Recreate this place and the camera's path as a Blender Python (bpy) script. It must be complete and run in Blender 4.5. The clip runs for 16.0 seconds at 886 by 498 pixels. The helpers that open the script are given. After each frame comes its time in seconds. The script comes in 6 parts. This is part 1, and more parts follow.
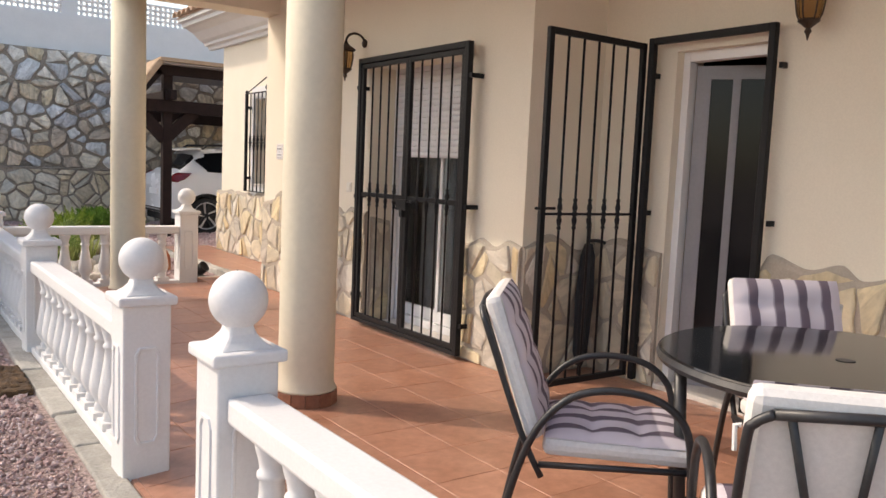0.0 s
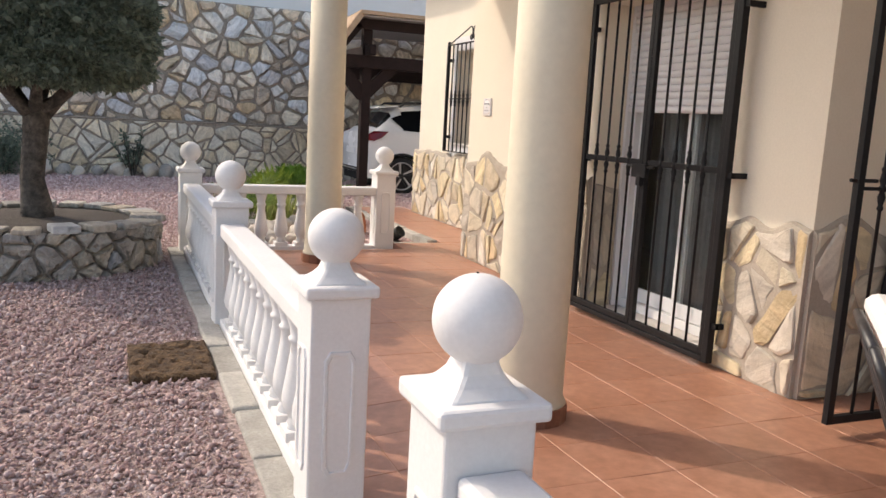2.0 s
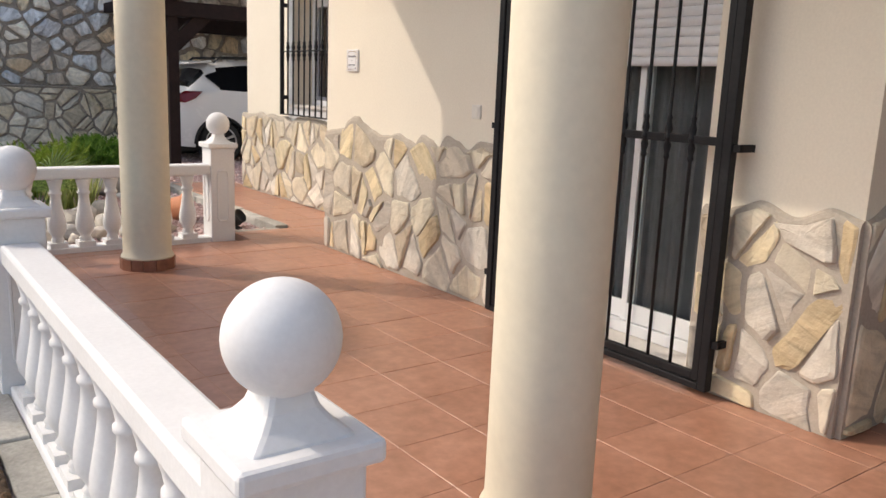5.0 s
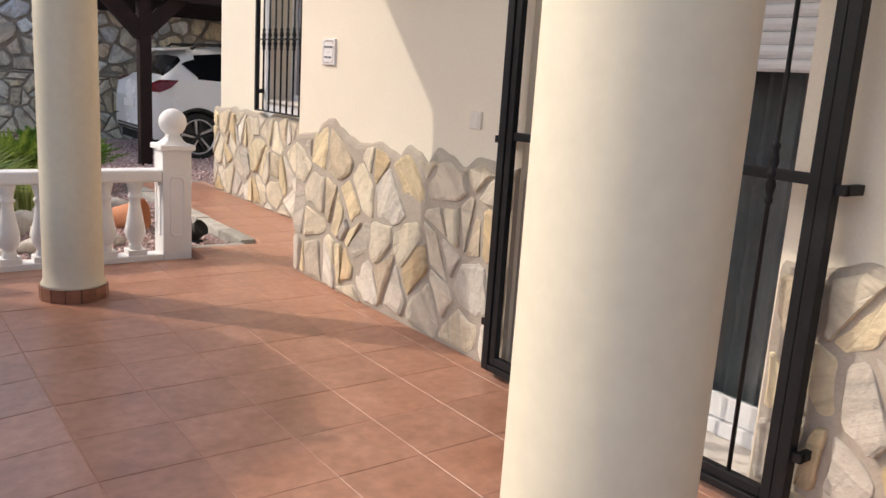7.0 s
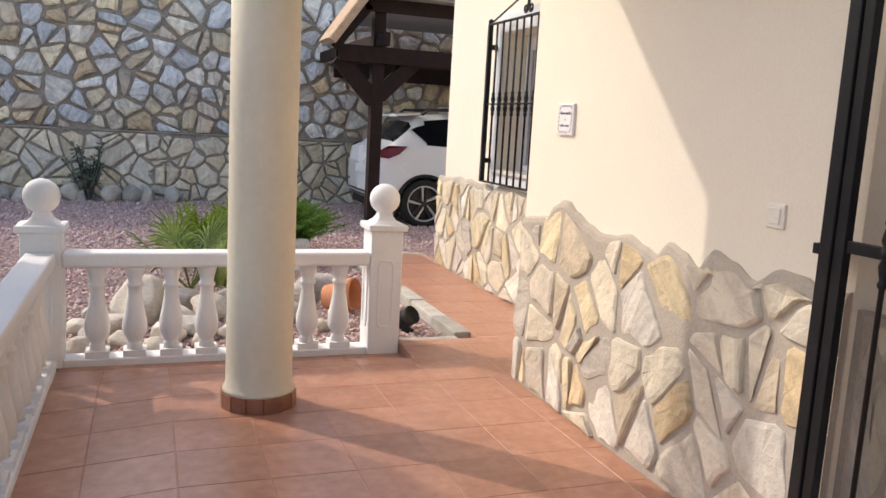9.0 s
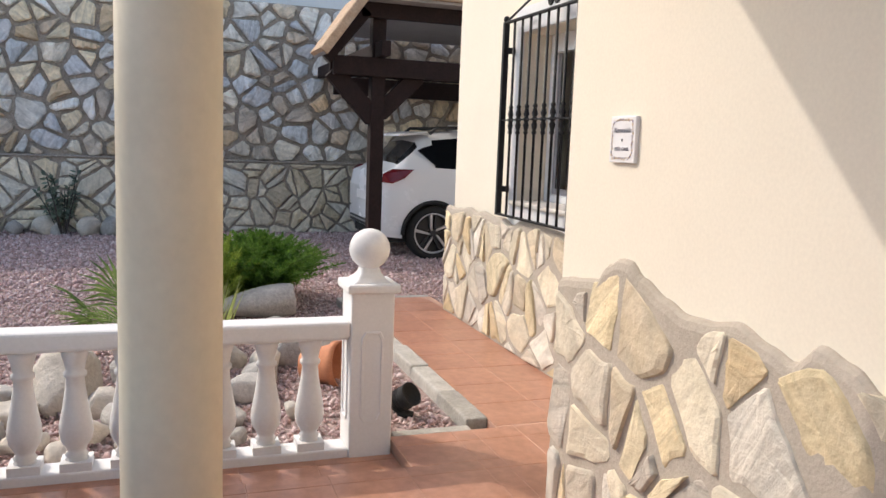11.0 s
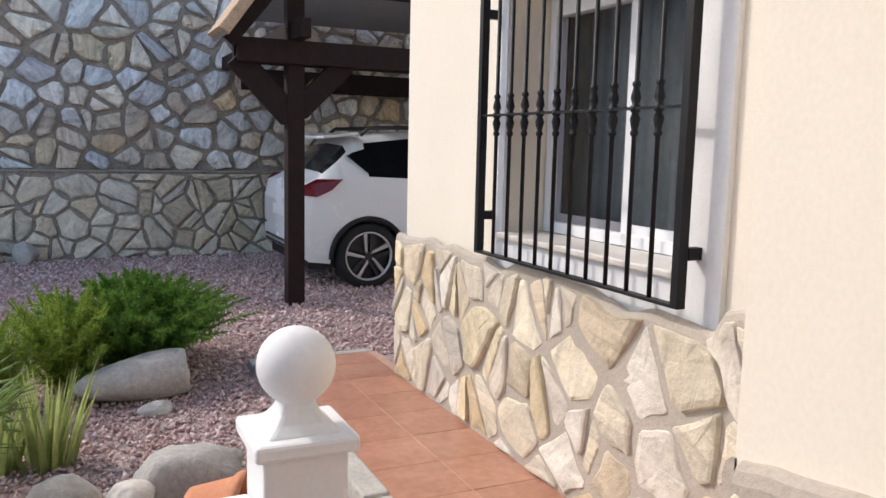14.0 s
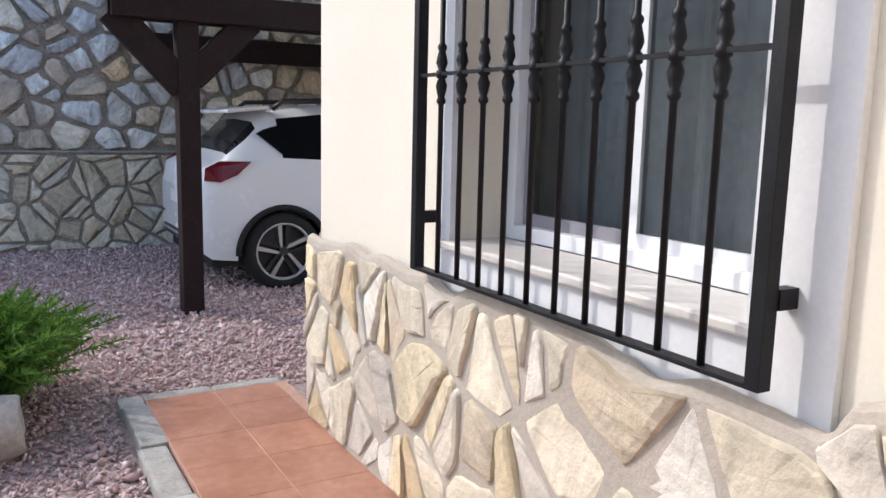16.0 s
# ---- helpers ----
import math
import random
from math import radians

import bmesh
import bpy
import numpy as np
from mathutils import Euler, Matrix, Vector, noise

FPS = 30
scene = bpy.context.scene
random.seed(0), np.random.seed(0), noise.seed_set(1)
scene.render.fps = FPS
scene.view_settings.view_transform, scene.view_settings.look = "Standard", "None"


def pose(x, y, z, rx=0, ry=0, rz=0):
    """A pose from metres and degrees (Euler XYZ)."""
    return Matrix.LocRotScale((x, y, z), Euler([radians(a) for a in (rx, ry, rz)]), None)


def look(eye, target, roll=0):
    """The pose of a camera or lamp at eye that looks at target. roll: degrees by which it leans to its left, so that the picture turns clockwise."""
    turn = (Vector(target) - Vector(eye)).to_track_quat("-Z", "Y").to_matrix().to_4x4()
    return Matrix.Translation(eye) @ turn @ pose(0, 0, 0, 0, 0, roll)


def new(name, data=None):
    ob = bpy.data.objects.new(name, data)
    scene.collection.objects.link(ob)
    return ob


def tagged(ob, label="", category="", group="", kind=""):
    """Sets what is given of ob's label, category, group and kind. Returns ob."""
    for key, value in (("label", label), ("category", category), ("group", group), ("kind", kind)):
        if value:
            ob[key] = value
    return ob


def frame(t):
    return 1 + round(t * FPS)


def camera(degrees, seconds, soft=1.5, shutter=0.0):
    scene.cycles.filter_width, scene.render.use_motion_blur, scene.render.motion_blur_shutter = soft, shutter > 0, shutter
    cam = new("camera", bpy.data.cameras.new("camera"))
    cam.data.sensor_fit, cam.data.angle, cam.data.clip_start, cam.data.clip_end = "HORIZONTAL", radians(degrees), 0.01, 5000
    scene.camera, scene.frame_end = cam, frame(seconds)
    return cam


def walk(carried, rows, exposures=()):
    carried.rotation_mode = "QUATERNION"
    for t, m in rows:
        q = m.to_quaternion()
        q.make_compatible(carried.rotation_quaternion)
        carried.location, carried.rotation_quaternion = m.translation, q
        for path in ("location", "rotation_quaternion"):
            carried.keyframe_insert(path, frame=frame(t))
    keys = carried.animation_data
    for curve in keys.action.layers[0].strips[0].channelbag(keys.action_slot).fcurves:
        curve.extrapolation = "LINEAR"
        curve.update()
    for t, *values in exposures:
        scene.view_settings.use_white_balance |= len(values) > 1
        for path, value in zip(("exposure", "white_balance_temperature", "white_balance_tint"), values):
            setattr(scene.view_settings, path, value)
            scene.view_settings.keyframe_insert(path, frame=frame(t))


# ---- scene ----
cam = camera(57.7, 16.0, soft=1.5)
PATH = [
    (0, (-0.003, 0.106, 1.295), (1.156, 1.724, 1.098), 2.5),
    (0.5, (0.084, 0.287, 1.274), (1.059, 2.021, 1.059), 2.8),
    (1, (0.132, 0.542, 1.269), (0.968, 2.343, 1.025), 2.9),
    (1.5, (0.189, 0.805, 1.234), (0.956, 2.632, 0.961), 3.2),
    (2, (0.258, 1.078, 1.245), (1.018, 2.902, 0.934), 3.1),
    (2.5, (0.259, 1.354, 1.236), (1.047, 3.16, 0.893), 2.9),
    (3, (0.267, 1.627, 1.238), (1.108, 3.404, 0.87), 2.5),
    (3.5, (0.328, 1.898, 1.248), (1.242, 3.635, 0.866), 2.2),
    (4, (0.35, 2.112, 1.241), (1.347, 3.802, 0.854), 2.1),
    (4.5, (0.373, 2.333, 1.249), (1.46, 3.966, 0.858), 1.9),
    (4.7, (0.394, 2.403, 1.243), (1.521, 4.008, 0.852), 1.9),
    (6.8, (0.904, 3.186, 1.255), (2.131, 4.71, 0.84), 3.2),
    (7, (1.005, 3.253, 1.285), (2.177, 4.82, 0.872), 3.7),
    (7.5, (1.147, 3.417, 1.287), (2.161, 5.093, 0.888), 4.4),
    (8, (1.252, 3.652, 1.322), (2.117, 5.416, 0.949), 4.4),
    (8.5, (1.35, 3.869, 1.328), (2.107, 5.69, 0.991), 3.9),
    (9, (1.45, 4.14, 1.334), (2.138, 5.993, 1.032), 3.2),
    (9.5, (1.491, 4.423, 1.357), (2.153, 6.29, 1.084), 2.6),
    (10, (1.651, 4.729, 1.352), (2.31, 6.6, 1.096), 2.3),
    (10.2, (1.711, 4.849, 1.36), (2.37, 6.721, 1.108), 2.3),
    (12.3, (2.171, 6.012, 1.367), (2.806, 7.887, 1.084), 2.0),
    (12.5, (2.196, 6.121, 1.365), (2.835, 7.995, 1.085), 2.5),
    (13, (2.271, 6.405, 1.36), (2.951, 8.266, 1.085), 2.1),
    (13.5, (2.315, 6.679, 1.364), (3.063, 8.516, 1.104), 1.9),
    (14, (2.331, 7.011, 1.396), (3.164, 8.811, 1.138), 1.3),
    (14.5, (2.42, 7.253, 1.377), (3.328, 9.015, 1.116), 0.9),
    (15, (2.566, 7.495, 1.385), (3.529, 9.227, 1.115), 0.9),
    (15.5, (2.682, 7.739, 1.37), (3.667, 9.456, 1.084), 1.2),
    (16, (2.818, 8.006, 1.378), (3.8, 9.721, 1.071), 1.4),
]
walk(cam, [(t, look(eye, target, roll)) for t, eye, target, roll in PATH], exposures=[(0.0, 1.02, 7750, 12), (1.5, 1.06, 7750, 12), (3.0, 0.98, 7600, 12), (4.5, 0.90, 7400, 10), (7.0, 0.92, 7350, 12), (8.5, 1.10, 7350, 13), (9.5, 1.14, 7200, 10), (12.5, 0.96, 6900, 10), (14.5, 0.98, 6500, 10), (16.0, 1.10, 6250, 10)])

# ---- light ----
SUN_WAY = Vector((1.0, -1.1, -1.2)).normalized()
world = bpy.data.worlds.new("world")
scene.world = world
world.use_nodes = True
wn = world.node_tree
sky = wn.nodes.new("ShaderNodeTexSky")
sky.sky_type, sky.sun_disc = "NISHITA", False
sky.sun_elevation = math.asin(-SUN_WAY.z)
sky.sun_rotation = math.atan2(-SUN_WAY.x, -SUN_WAY.y)
sky.dust_density = 2.0
wn.links.new(sky.outputs["Color"], wn.nodes["Background"].inputs["Color"])
wn.nodes["Background"].inputs["Strength"].default_value = 0.15
sun = new("sun", bpy.data.lights.new("sun", "SUN"))
sun.data.energy, sun.data.angle, sun.data.color = 1.08, radians(0.6), (1.0, 0.955, 0.91)
sun.matrix_world = look((-20, 22, 24), (0, 0, 0))


# ---- materials ----
def surface(name, a, b, scale=6.0, rough=0.8, bump=0.15, grain=60.0, metal=0.0, vary=0.0, island=0.0, fine=0.35, spec=0.5, dist=0.01, tones=(), streak=0.0, layer=9.0):
    """Two colours mixed by noise at two scales, with bump; vary: lightness by object; island: by island; tones: colours picked by object."""
    m = bpy.data.materials.new(name)
    m.use_nodes = True
    nt = m.node_tree
    bs = nt.nodes["Principled BSDF"]
    bs.inputs["Roughness"].default_value, bs.inputs["Metallic"].default_value = rough, metal
    bs.inputs["Specular IOR Level"].default_value = spec
    pos = nt.nodes.new("ShaderNodeNewGeometry")

    def tex(sc, detail=5.0):
        n = nt.nodes.new("ShaderNodeTexNoise")
        n.inputs["Scale"].default_value, n.inputs["Detail"].default_value, n.inputs["Roughness"].default_value = sc, detail, 0.6
        nt.links.new(pos.outputs["Position"], n.inputs["Vector"])
        return n.outputs["Fac"]

    def mix(fac, x, y, mode="MIX"):
        n = nt.nodes.new("ShaderNodeMix")
        n.data_type, n.blend_type = "RGBA", mode
        for sock, v in ((n.inputs["Factor"], fac), (n.inputs["A"], x), (n.inputs["B"], y)):
            if isinstance(v, (int, float)):
                sock.default_value = v
            elif isinstance(v, tuple):
                sock.default_value = (*v, 1)
            else:
                nt.links.new(v, sock)
        return n.outputs["Result"]

    def ramp(fac, lo, hi):
        n = nt.nodes.new("ShaderNodeMapRange")
        n.inputs["From Min"].default_value, n.inputs["From Max"].default_value = lo, hi
        nt.links.new(fac, n.inputs["Value"])
        return n.outputs["Result"]

    big, small = tex(scale), tex(grain, 3.0)
    col = mix(ramp(big, 0.3, 0.7), a, b)
    rnd = None
    if vary or tones:
        rnd = nt.nodes.new("ShaderNodeObjectInfo").outputs["Random"]
    elif island:
        rnd = pos.outputs["Random Per Island"]
    if tones:
        cr = nt.nodes.new("ShaderNodeValToRGB")
        cr.color_ramp.interpolation = "CONSTANT"
        els = cr.color_ramp.elements
        while len(els) < len(tones):
            els.new(1.0)
        for i, c in enumerate(tones):
            els[i].position, els[i].color = i / len(tones), (*c, 1)
        nt.links.new(rnd if not island else pos.outputs["Random Per Island"], cr.inputs["Fac"])
        col = mix(0.78, col, cr.outputs["Color"])
    amount = vary or island
    if amount:
        mul = nt.nodes.new("ShaderNodeMath")
        mul.operation = "MULTIPLY"
        mul.inputs[1].default_value = 37.7
        fr = nt.nodes.new("ShaderNodeMath")
        fr.operation = "FRACT"
        nt.links.new(rnd, mul.inputs[0])
        nt.links.new(mul.outputs[0], fr.inputs[0])
        n = nt.nodes.new("ShaderNodeMapRange")
        n.inputs["To Min"].default_value, n.inputs["To Max"].default_value = 1 - amount, 1 + amount
        nt.links.new(fr.outputs[0], n.inputs["Value"])
        col = mix(1.0, col, n.outputs["Result"], "MULTIPLY")
    n = nt.nodes.new("ShaderNodeMapRange")
    n.inputs["From Min"].default_value, n.inputs["From Max"].default_value = 0.3, 0.7
    n.inputs["To Min"].default_value, n.inputs["To Max"].default_value = 1 - fine, 1 + fine
    nt.links.new(small, n.inputs["Value"])
    col = mix(1.0, col, n.outputs["Result"], "MULTIPLY")
    bed = None
    if streak:
        # bedding layers of split stone, turned by chance from piece to piece
        tc = nt.nodes.new("ShaderNodeTexCoord")
        info = nt.nodes.new("ShaderNodeObjectInfo")
        turn = nt.nodes.new("ShaderNodeVectorMath")
        turn.operation = "MULTIPLY"
        turn.inputs[1].default_value = (41.0, 67.0, 23.0)
        nt.links.new(info.outputs["Random"], turn.inputs[0])
        vr = nt.nodes.new("ShaderNodeVectorRotate")
        vr.rotation_type = "EULER_XYZ"
        nt.links.new(tc.outputs["Object"], vr.inputs["Vector"])
        nt.links.new(turn.outputs["Vector"], vr.inputs["Rotation"])
        sq = nt.nodes.new("ShaderNodeVectorMath")
        sq.operation = "MULTIPLY"
        sq.inputs[1].default_value = (0.9, 0.9, 6.0)
        nt.links.new(vr.outputs["Vector"], sq.inputs[0])
        n = nt.nodes.new("ShaderNodeTexNoise")
        n.inputs["Scale"].default_value, n.inputs["Detail"].default_value, n.inputs["Distortion"].default_value = layer, 5.0, 0.9
        nt.links.new(sq.outputs["Vector"], n.inputs["Vector"])
        bed = n.outputs["Fac"]
        n = nt.nodes.new("ShaderNodeMapRange")
        n.inputs["From Min"].default_value, n.inputs["From Max"].default_value = 0.34, 0.62
        n.inputs["To Min"].default_value, n.inputs["To Max"].default_value = 1 - streak, 1 + 0.35 * streak
        nt.links.new(bed, n.inputs["Value"])
        col = mix(1.0, col, n.outputs["Result"], "MULTIPLY")
    nt.links.new(col, bs.inputs["Base Color"])
    rr = nt.nodes.new("ShaderNodeMapRange")
    rr.inputs["To Min"].default_value, rr.inputs["To Max"].default_value = max(0.02, rough - 0.1), min(1, rough + 0.1)
    nt.links.new(big, rr.inputs["Value"])
    nt.links.new(rr.outputs["Result"], bs.inputs["Roughness"])
    if bump:
        add = nt.nodes.new("ShaderNodeMath")
        add.operation = "ADD"
        nt.links.new(small, add.inputs[0])
        nt.links.new(big, add.inputs[1])
        if bed:
            nt.links.new(bed, add.inputs[1])
        bp = nt.nodes.new("ShaderNodeBump")
        bp.inputs["Strength"].default_value, bp.inputs["Distance"].default_value = bump, dist
        nt.links.new(add.outputs[0], bp.inputs["Height"])
        nt.links.new(bp.outputs["Normal"], bs.inputs["Normal"])
    return m


def glass(name, tint=(0.9, 0.95, 0.95)):
    m = bpy.data.materials.new(name)
    m.use_nodes = True
    bs = m.node_tree.nodes["Principled BSDF"]
    bs.inputs["Base Color"].default_value = (*tint, 1)
    bs.inputs["Roughness"].default_value, bs.inputs["Transmission Weight"].default_value, bs.inputs["IOR"].default_value = 0.02, 1.0, 1.3
    return m


PLASTER = surface("cream_plaster", (0.78, 0.71, 0.595), (0.81, 0.745, 0.63), 1.6, 0.9, 0.05, 90, fine=0.03, spec=0.2, dist=0.004)
COLUMN = surface("column_paint", (0.66, 0.60, 0.475), (0.70, 0.64, 0.51), 2.2, 0.75, 0.2, 25, fine=0.03, spec=0.3, dist=0.004)
WHITE = surface("white_paint", (0.72, 0.72, 0.725), (0.76, 0.76, 0.765), 4, 0.7, 0.15, 70, fine=0.03, spec=0.3, dist=0.003)
MORTAR = surface("stone_mortar", (0.41, 0.36, 0.30), (0.49, 0.43, 0.365), 5, 0.95, 0.3, 70, fine=0.07, spec=0.1)
CLAD = surface("cladding_stone", (0.56, 0.47, 0.34), (0.78, 0.74, 0.67), 7, 0.85, 0.75, 26, vary=0.13, fine=0.05, spec=0.25, dist=0.010, streak=0.22, layer=3.0,
               tones=((0.71, 0.60, 0.39), (0.65, 0.58, 0.45), (0.73, 0.65, 0.49), (0.60, 0.45, 0.25), (0.63, 0.56, 0.45), (0.74, 0.69, 0.60), (0.56, 0.51, 0.44), (0.72, 0.59, 0.36), (0.68, 0.60, 0.45), (0.57, 0.47, 0.33)))
TILE = surface("terracotta_tile", (0.355, 0.165, 0.105), (0.47, 0.245, 0.17), 4.5, 0.34, 0.12, 18, vary=0.07, fine=0.10, spec=0.5, dist=0.004)
BASE_TILE = surface("dark_terracotta", (0.22, 0.09, 0.055), (0.30, 0.13, 0.08), 14, 0.45, 0.15, 40, fine=0.12)
GROUT = surface("tile_grout", (0.42, 0.24, 0.17), (0.50, 0.31, 0.235), 8, 0.95, 0.2, 80, fine=0.1)
IRON = surface("black_iron", (0.008, 0.008, 0.010), (0.013, 0.013, 0.015), 12, 0.5, 0.1, 90, fine=0.2, spec=0.25, dist=0.002)
KERB = surface("concrete_kerb", (0.34, 0.325, 0.29), (0.48, 0.46, 0.42), 7, 0.95, 0.7, 60, vary=0.16, fine=0.12, spec=0.1)
GRAVEL = surface("gravel_bed", (0.36, 0.27, 0.25), (0.44, 0.34, 0.31), 3, 0.95, 1.0, 42, fine=0.4, spec=0.2, dist=0.03)
CHIP = surface("gravel_chip", (0.42, 0.26, 0.23), (0.50, 0.35, 0.31), 3, 0.9, 0.3, 90, island=0.35, fine=0.1, spec=0.25, dist=0.004,
               tones=((0.54, 0.39, 0.38), (0.46, 0.32, 0.305), (0.60, 0.475, 0.465), (0.40, 0.275, 0.27), (0.68, 0.575, 0.565), (0.52, 0.385, 0.365)))
RUBBLE_MORTAR = surface("rubble_mortar", (0.32, 0.275, 0.235), (0.42, 0.37, 0.32), 4, 0.95, 0.8, 40, fine=0.25, spec=0.1, dist=0.02)
RUBBLE = surface("rubble_stone", (0.52, 0.46, 0.38), (0.82, 0.78, 0.70), 8, 0.9, 1.0, 22, vary=0.20, fine=0.12, spec=0.25, dist=0.022, streak=0.30, layer=2.4,
                 tones=((0.84, 0.76, 0.64), (0.78, 0.79, 0.79), (0.90, 0.86, 0.79), (0.74, 0.55, 0.34), (0.70, 0.74, 0.78), (0.92, 0.90, 0.86), (0.70, 0.56, 0.42), (0.86, 0.72, 0.50), (0.90, 0.88, 0.85), (0.64, 0.54, 0.44), (0.88, 0.80, 0.66), (0.58, 0.60, 0.64)))
RUBBLE_LOW = surface("ledge_stone", (0.52, 0.45, 0.33), (0.68, 0.61, 0.48), 7, 0.9, 0.9, 26, vary=0.16, fine=0.10, spec=0.2, dist=0.02, streak=0.20, layer=3.0,
                     tones=((0.86, 0.77, 0.61), (0.78, 0.70, 0.56), (0.88, 0.81, 0.67), (0.80, 0.69, 0.50), (0.74, 0.71, 0.63), (0.70, 0.60, 0.45)))
WOOD = surface("dark_stained_wood", (0.018, 0.010, 0.010), (0.028, 0.016, 0.015), 7, 0.7, 0.3, 60, fine=0.25, spec=0.2, dist=0.003)
PLANTER = surface("planter_stone", (0.26, 0.24, 0.21), (0.40, 0.37, 0.33), 6, 0.9, 1.0, 22, vary=0.2, fine=0.15, spec=0.2, dist=0.025, streak=0.2, layer=3.0,
                  tones=((0.44, 0.40, 0.35), (0.50, 0.47, 0.42), (0.36, 0.33, 0.30), (0.46, 0.40, 0.32), (0.42, 0.42, 0.42)))
PVC = surface("white_pvc", (0.80, 0.81, 0.82), (0.84, 0.84, 0.85), 3, 0.35, 0.02, 60, fine=0.01)
GREY_ALU = surface("grey_aluminium", (0.25, 0.24, 0.26), (0.30, 0.29, 0.31), 3, 0.4, 0.05, 60, fine=0.04)
# near-black so that the unlit rooms' shade is in the colour
DARK = surface("painted_room_shade", (0.055, 0.055, 0.058), (0.07, 0.07, 0.072), 2, 0.9, 0.0, 40)
GLASS = glass("window_glass")


# ---- helpers for meshes ----
def part(name, bm, material, parent=None, label="", smooth=False, bevel=0.0):
    me = bpy.data.meshes.new(name)
    bmesh.ops.recalc_face_normals(bm, faces=bm.faces)
    bm.to_mesh(me)
    bm.free()
    me.materials.append(material)
    if smooth:
        for p in me.polygons:
            p.use_smooth = True
    ob = new(name, me)
    ob.parent = parent
    if bevel:
        mod = ob.modifiers.new("bevel", "BEVEL")
        mod.width, mod.segments, mod.limit_method = bevel, 2, "ANGLE"
    return tagged(ob, label)


def empty(name, at=(0, 0, 0), rz=0.0):
    ob = new(name)
    ob.matrix_world = pose(*at, 0, 0, rz)
    ob.empty_display_size = 0.1
    return ob


def add_box(bm, lo, hi, m=None):
    c = [(lo[i] + hi[i]) / 2 for i in range(3)]
    d = [abs(hi[i] - lo[i]) for i in range(3)]
    mat = Matrix.LocRotScale(c, None, d)
    bmesh.ops.create_cube(bm, size=1.0, matrix=(m @ mat) if m else mat)
    return bm


def box(lo, hi, m=None):
    return add_box(bmesh.new(), lo, hi, m)


def add_lathe(bm, profile, seg=20, m=None, caps=True):
    """A turned solid about z from (radius, z) pairs."""
    m = m or Matrix()
    rings = []
    for r, z in profile:
        rings.append([bm.verts.new(m @ Vector((r * math.cos(2 * math.pi * i / seg), r * math.sin(2 * math.pi * i / seg), z))) for i in range(seg)])
    for p, q in zip(rings, rings[1:]):
        for i in range(seg):
            bm.faces.new((p[i], p[(i + 1) % seg], q[(i + 1) % seg], q[i]))
    if caps:
        bm.faces.new(rings[0][::-1])
        bm.faces.new(rings[-1])
    return bm


def lathe(profile, seg=20, m=None, caps=True):
    return add_lathe(bmesh.new(), profile, seg, m, caps)


def add_tube(bm, pts, r, seg=10, radii=None):
    """A round bar along points."""
    pts = [Vector(p) for p in pts]
    rings = []
    side = None
    for i, p in enumerate(pts):
        d = (pts[min(i + 1, len(pts) - 1)] - pts[max(i - 1, 0)]).normalized()
        if side is None:
            side = d.orthogonal().normalized()
        side = (side - d * side.dot(d)).normalized()
        up = d.cross(side)
        rr = radii[i] if radii else r
        rings.append([bm.verts.new(p + rr * (math.cos(2 * math.pi * k / seg) * side + math.sin(2 * math.pi * k / seg) * up)) for k in range(seg)])
    for a, b in zip(rings, rings[1:]):
        for k in range(seg):
            bm.faces.new((a[k], a[(k + 1) % seg], b[(k + 1) % seg], b[k]))
    bm.faces.new(rings[0][::-1])
    bm.faces.new(rings[-1])
    return bm


def tube(pts, r, seg=10, radii=None):
    return add_tube(bmesh.new(), pts, r, seg, radii)


def rounded(pts, n=4):
    """A smooth line through points."""
    v = [Vector(p) for p in pts]
    out = []
    for i in range(len(v) - 1):
        a, b, c, d = v[max(i - 1, 0)], v[i], v[i + 1], v[min(i + 2, len(v) - 1)]
        for k in range(n):
            f = k / n
            out.append(0.5 * (2 * b + (c - a) * f + (2 * a - 5 * b + 4 * c - d) * f * f + (3 * b - a - 3 * c + d) * f ** 3))
    return [tuple(p) for p in out] + [tuple(v[-1])]


def slab(points, thick, m=None):
    """A plate: polygon points (3D, flat) pushed along its normal by thick."""
    bm = bmesh.new()
    vs = [Vector(p) for p in points]
    n = (vs[1] - vs[0]).cross(vs[2] - vs[0]).normalized() * thick
    a = [bm.verts.new(v) for v in vs]
    b = [bm.verts.new(v + n) for v in vs]
    bm.faces.new(a[::-1])
    bm.faces.new(b)
    for i in range(len(vs)):
        j = (i + 1) % len(vs)
        bm.faces.new((a[i], a[j], b[j], b[i]))
    return bm


# ---- structure ----
WALL_X = 3.335     # plaster face of the porch wall
WIN_X = 4.16      # plaster face of the window wall
DOOR_X = 3.97      # plaster face of the recessed door wall
END_Y = 7.985      # end of the porch wall
CORNER_Y = 3.91    # recess corner
HOUSE_Y = 11.49    # far end of the house
SOFFIT = 2.75


def wall(name, pieces, label):
    bm = bmesh.new()
    for lo, hi in pieces:
        add_box(bm, lo, hi)
    return tagged(part(name, bm, PLASTER), label, "wall", kind="structure")


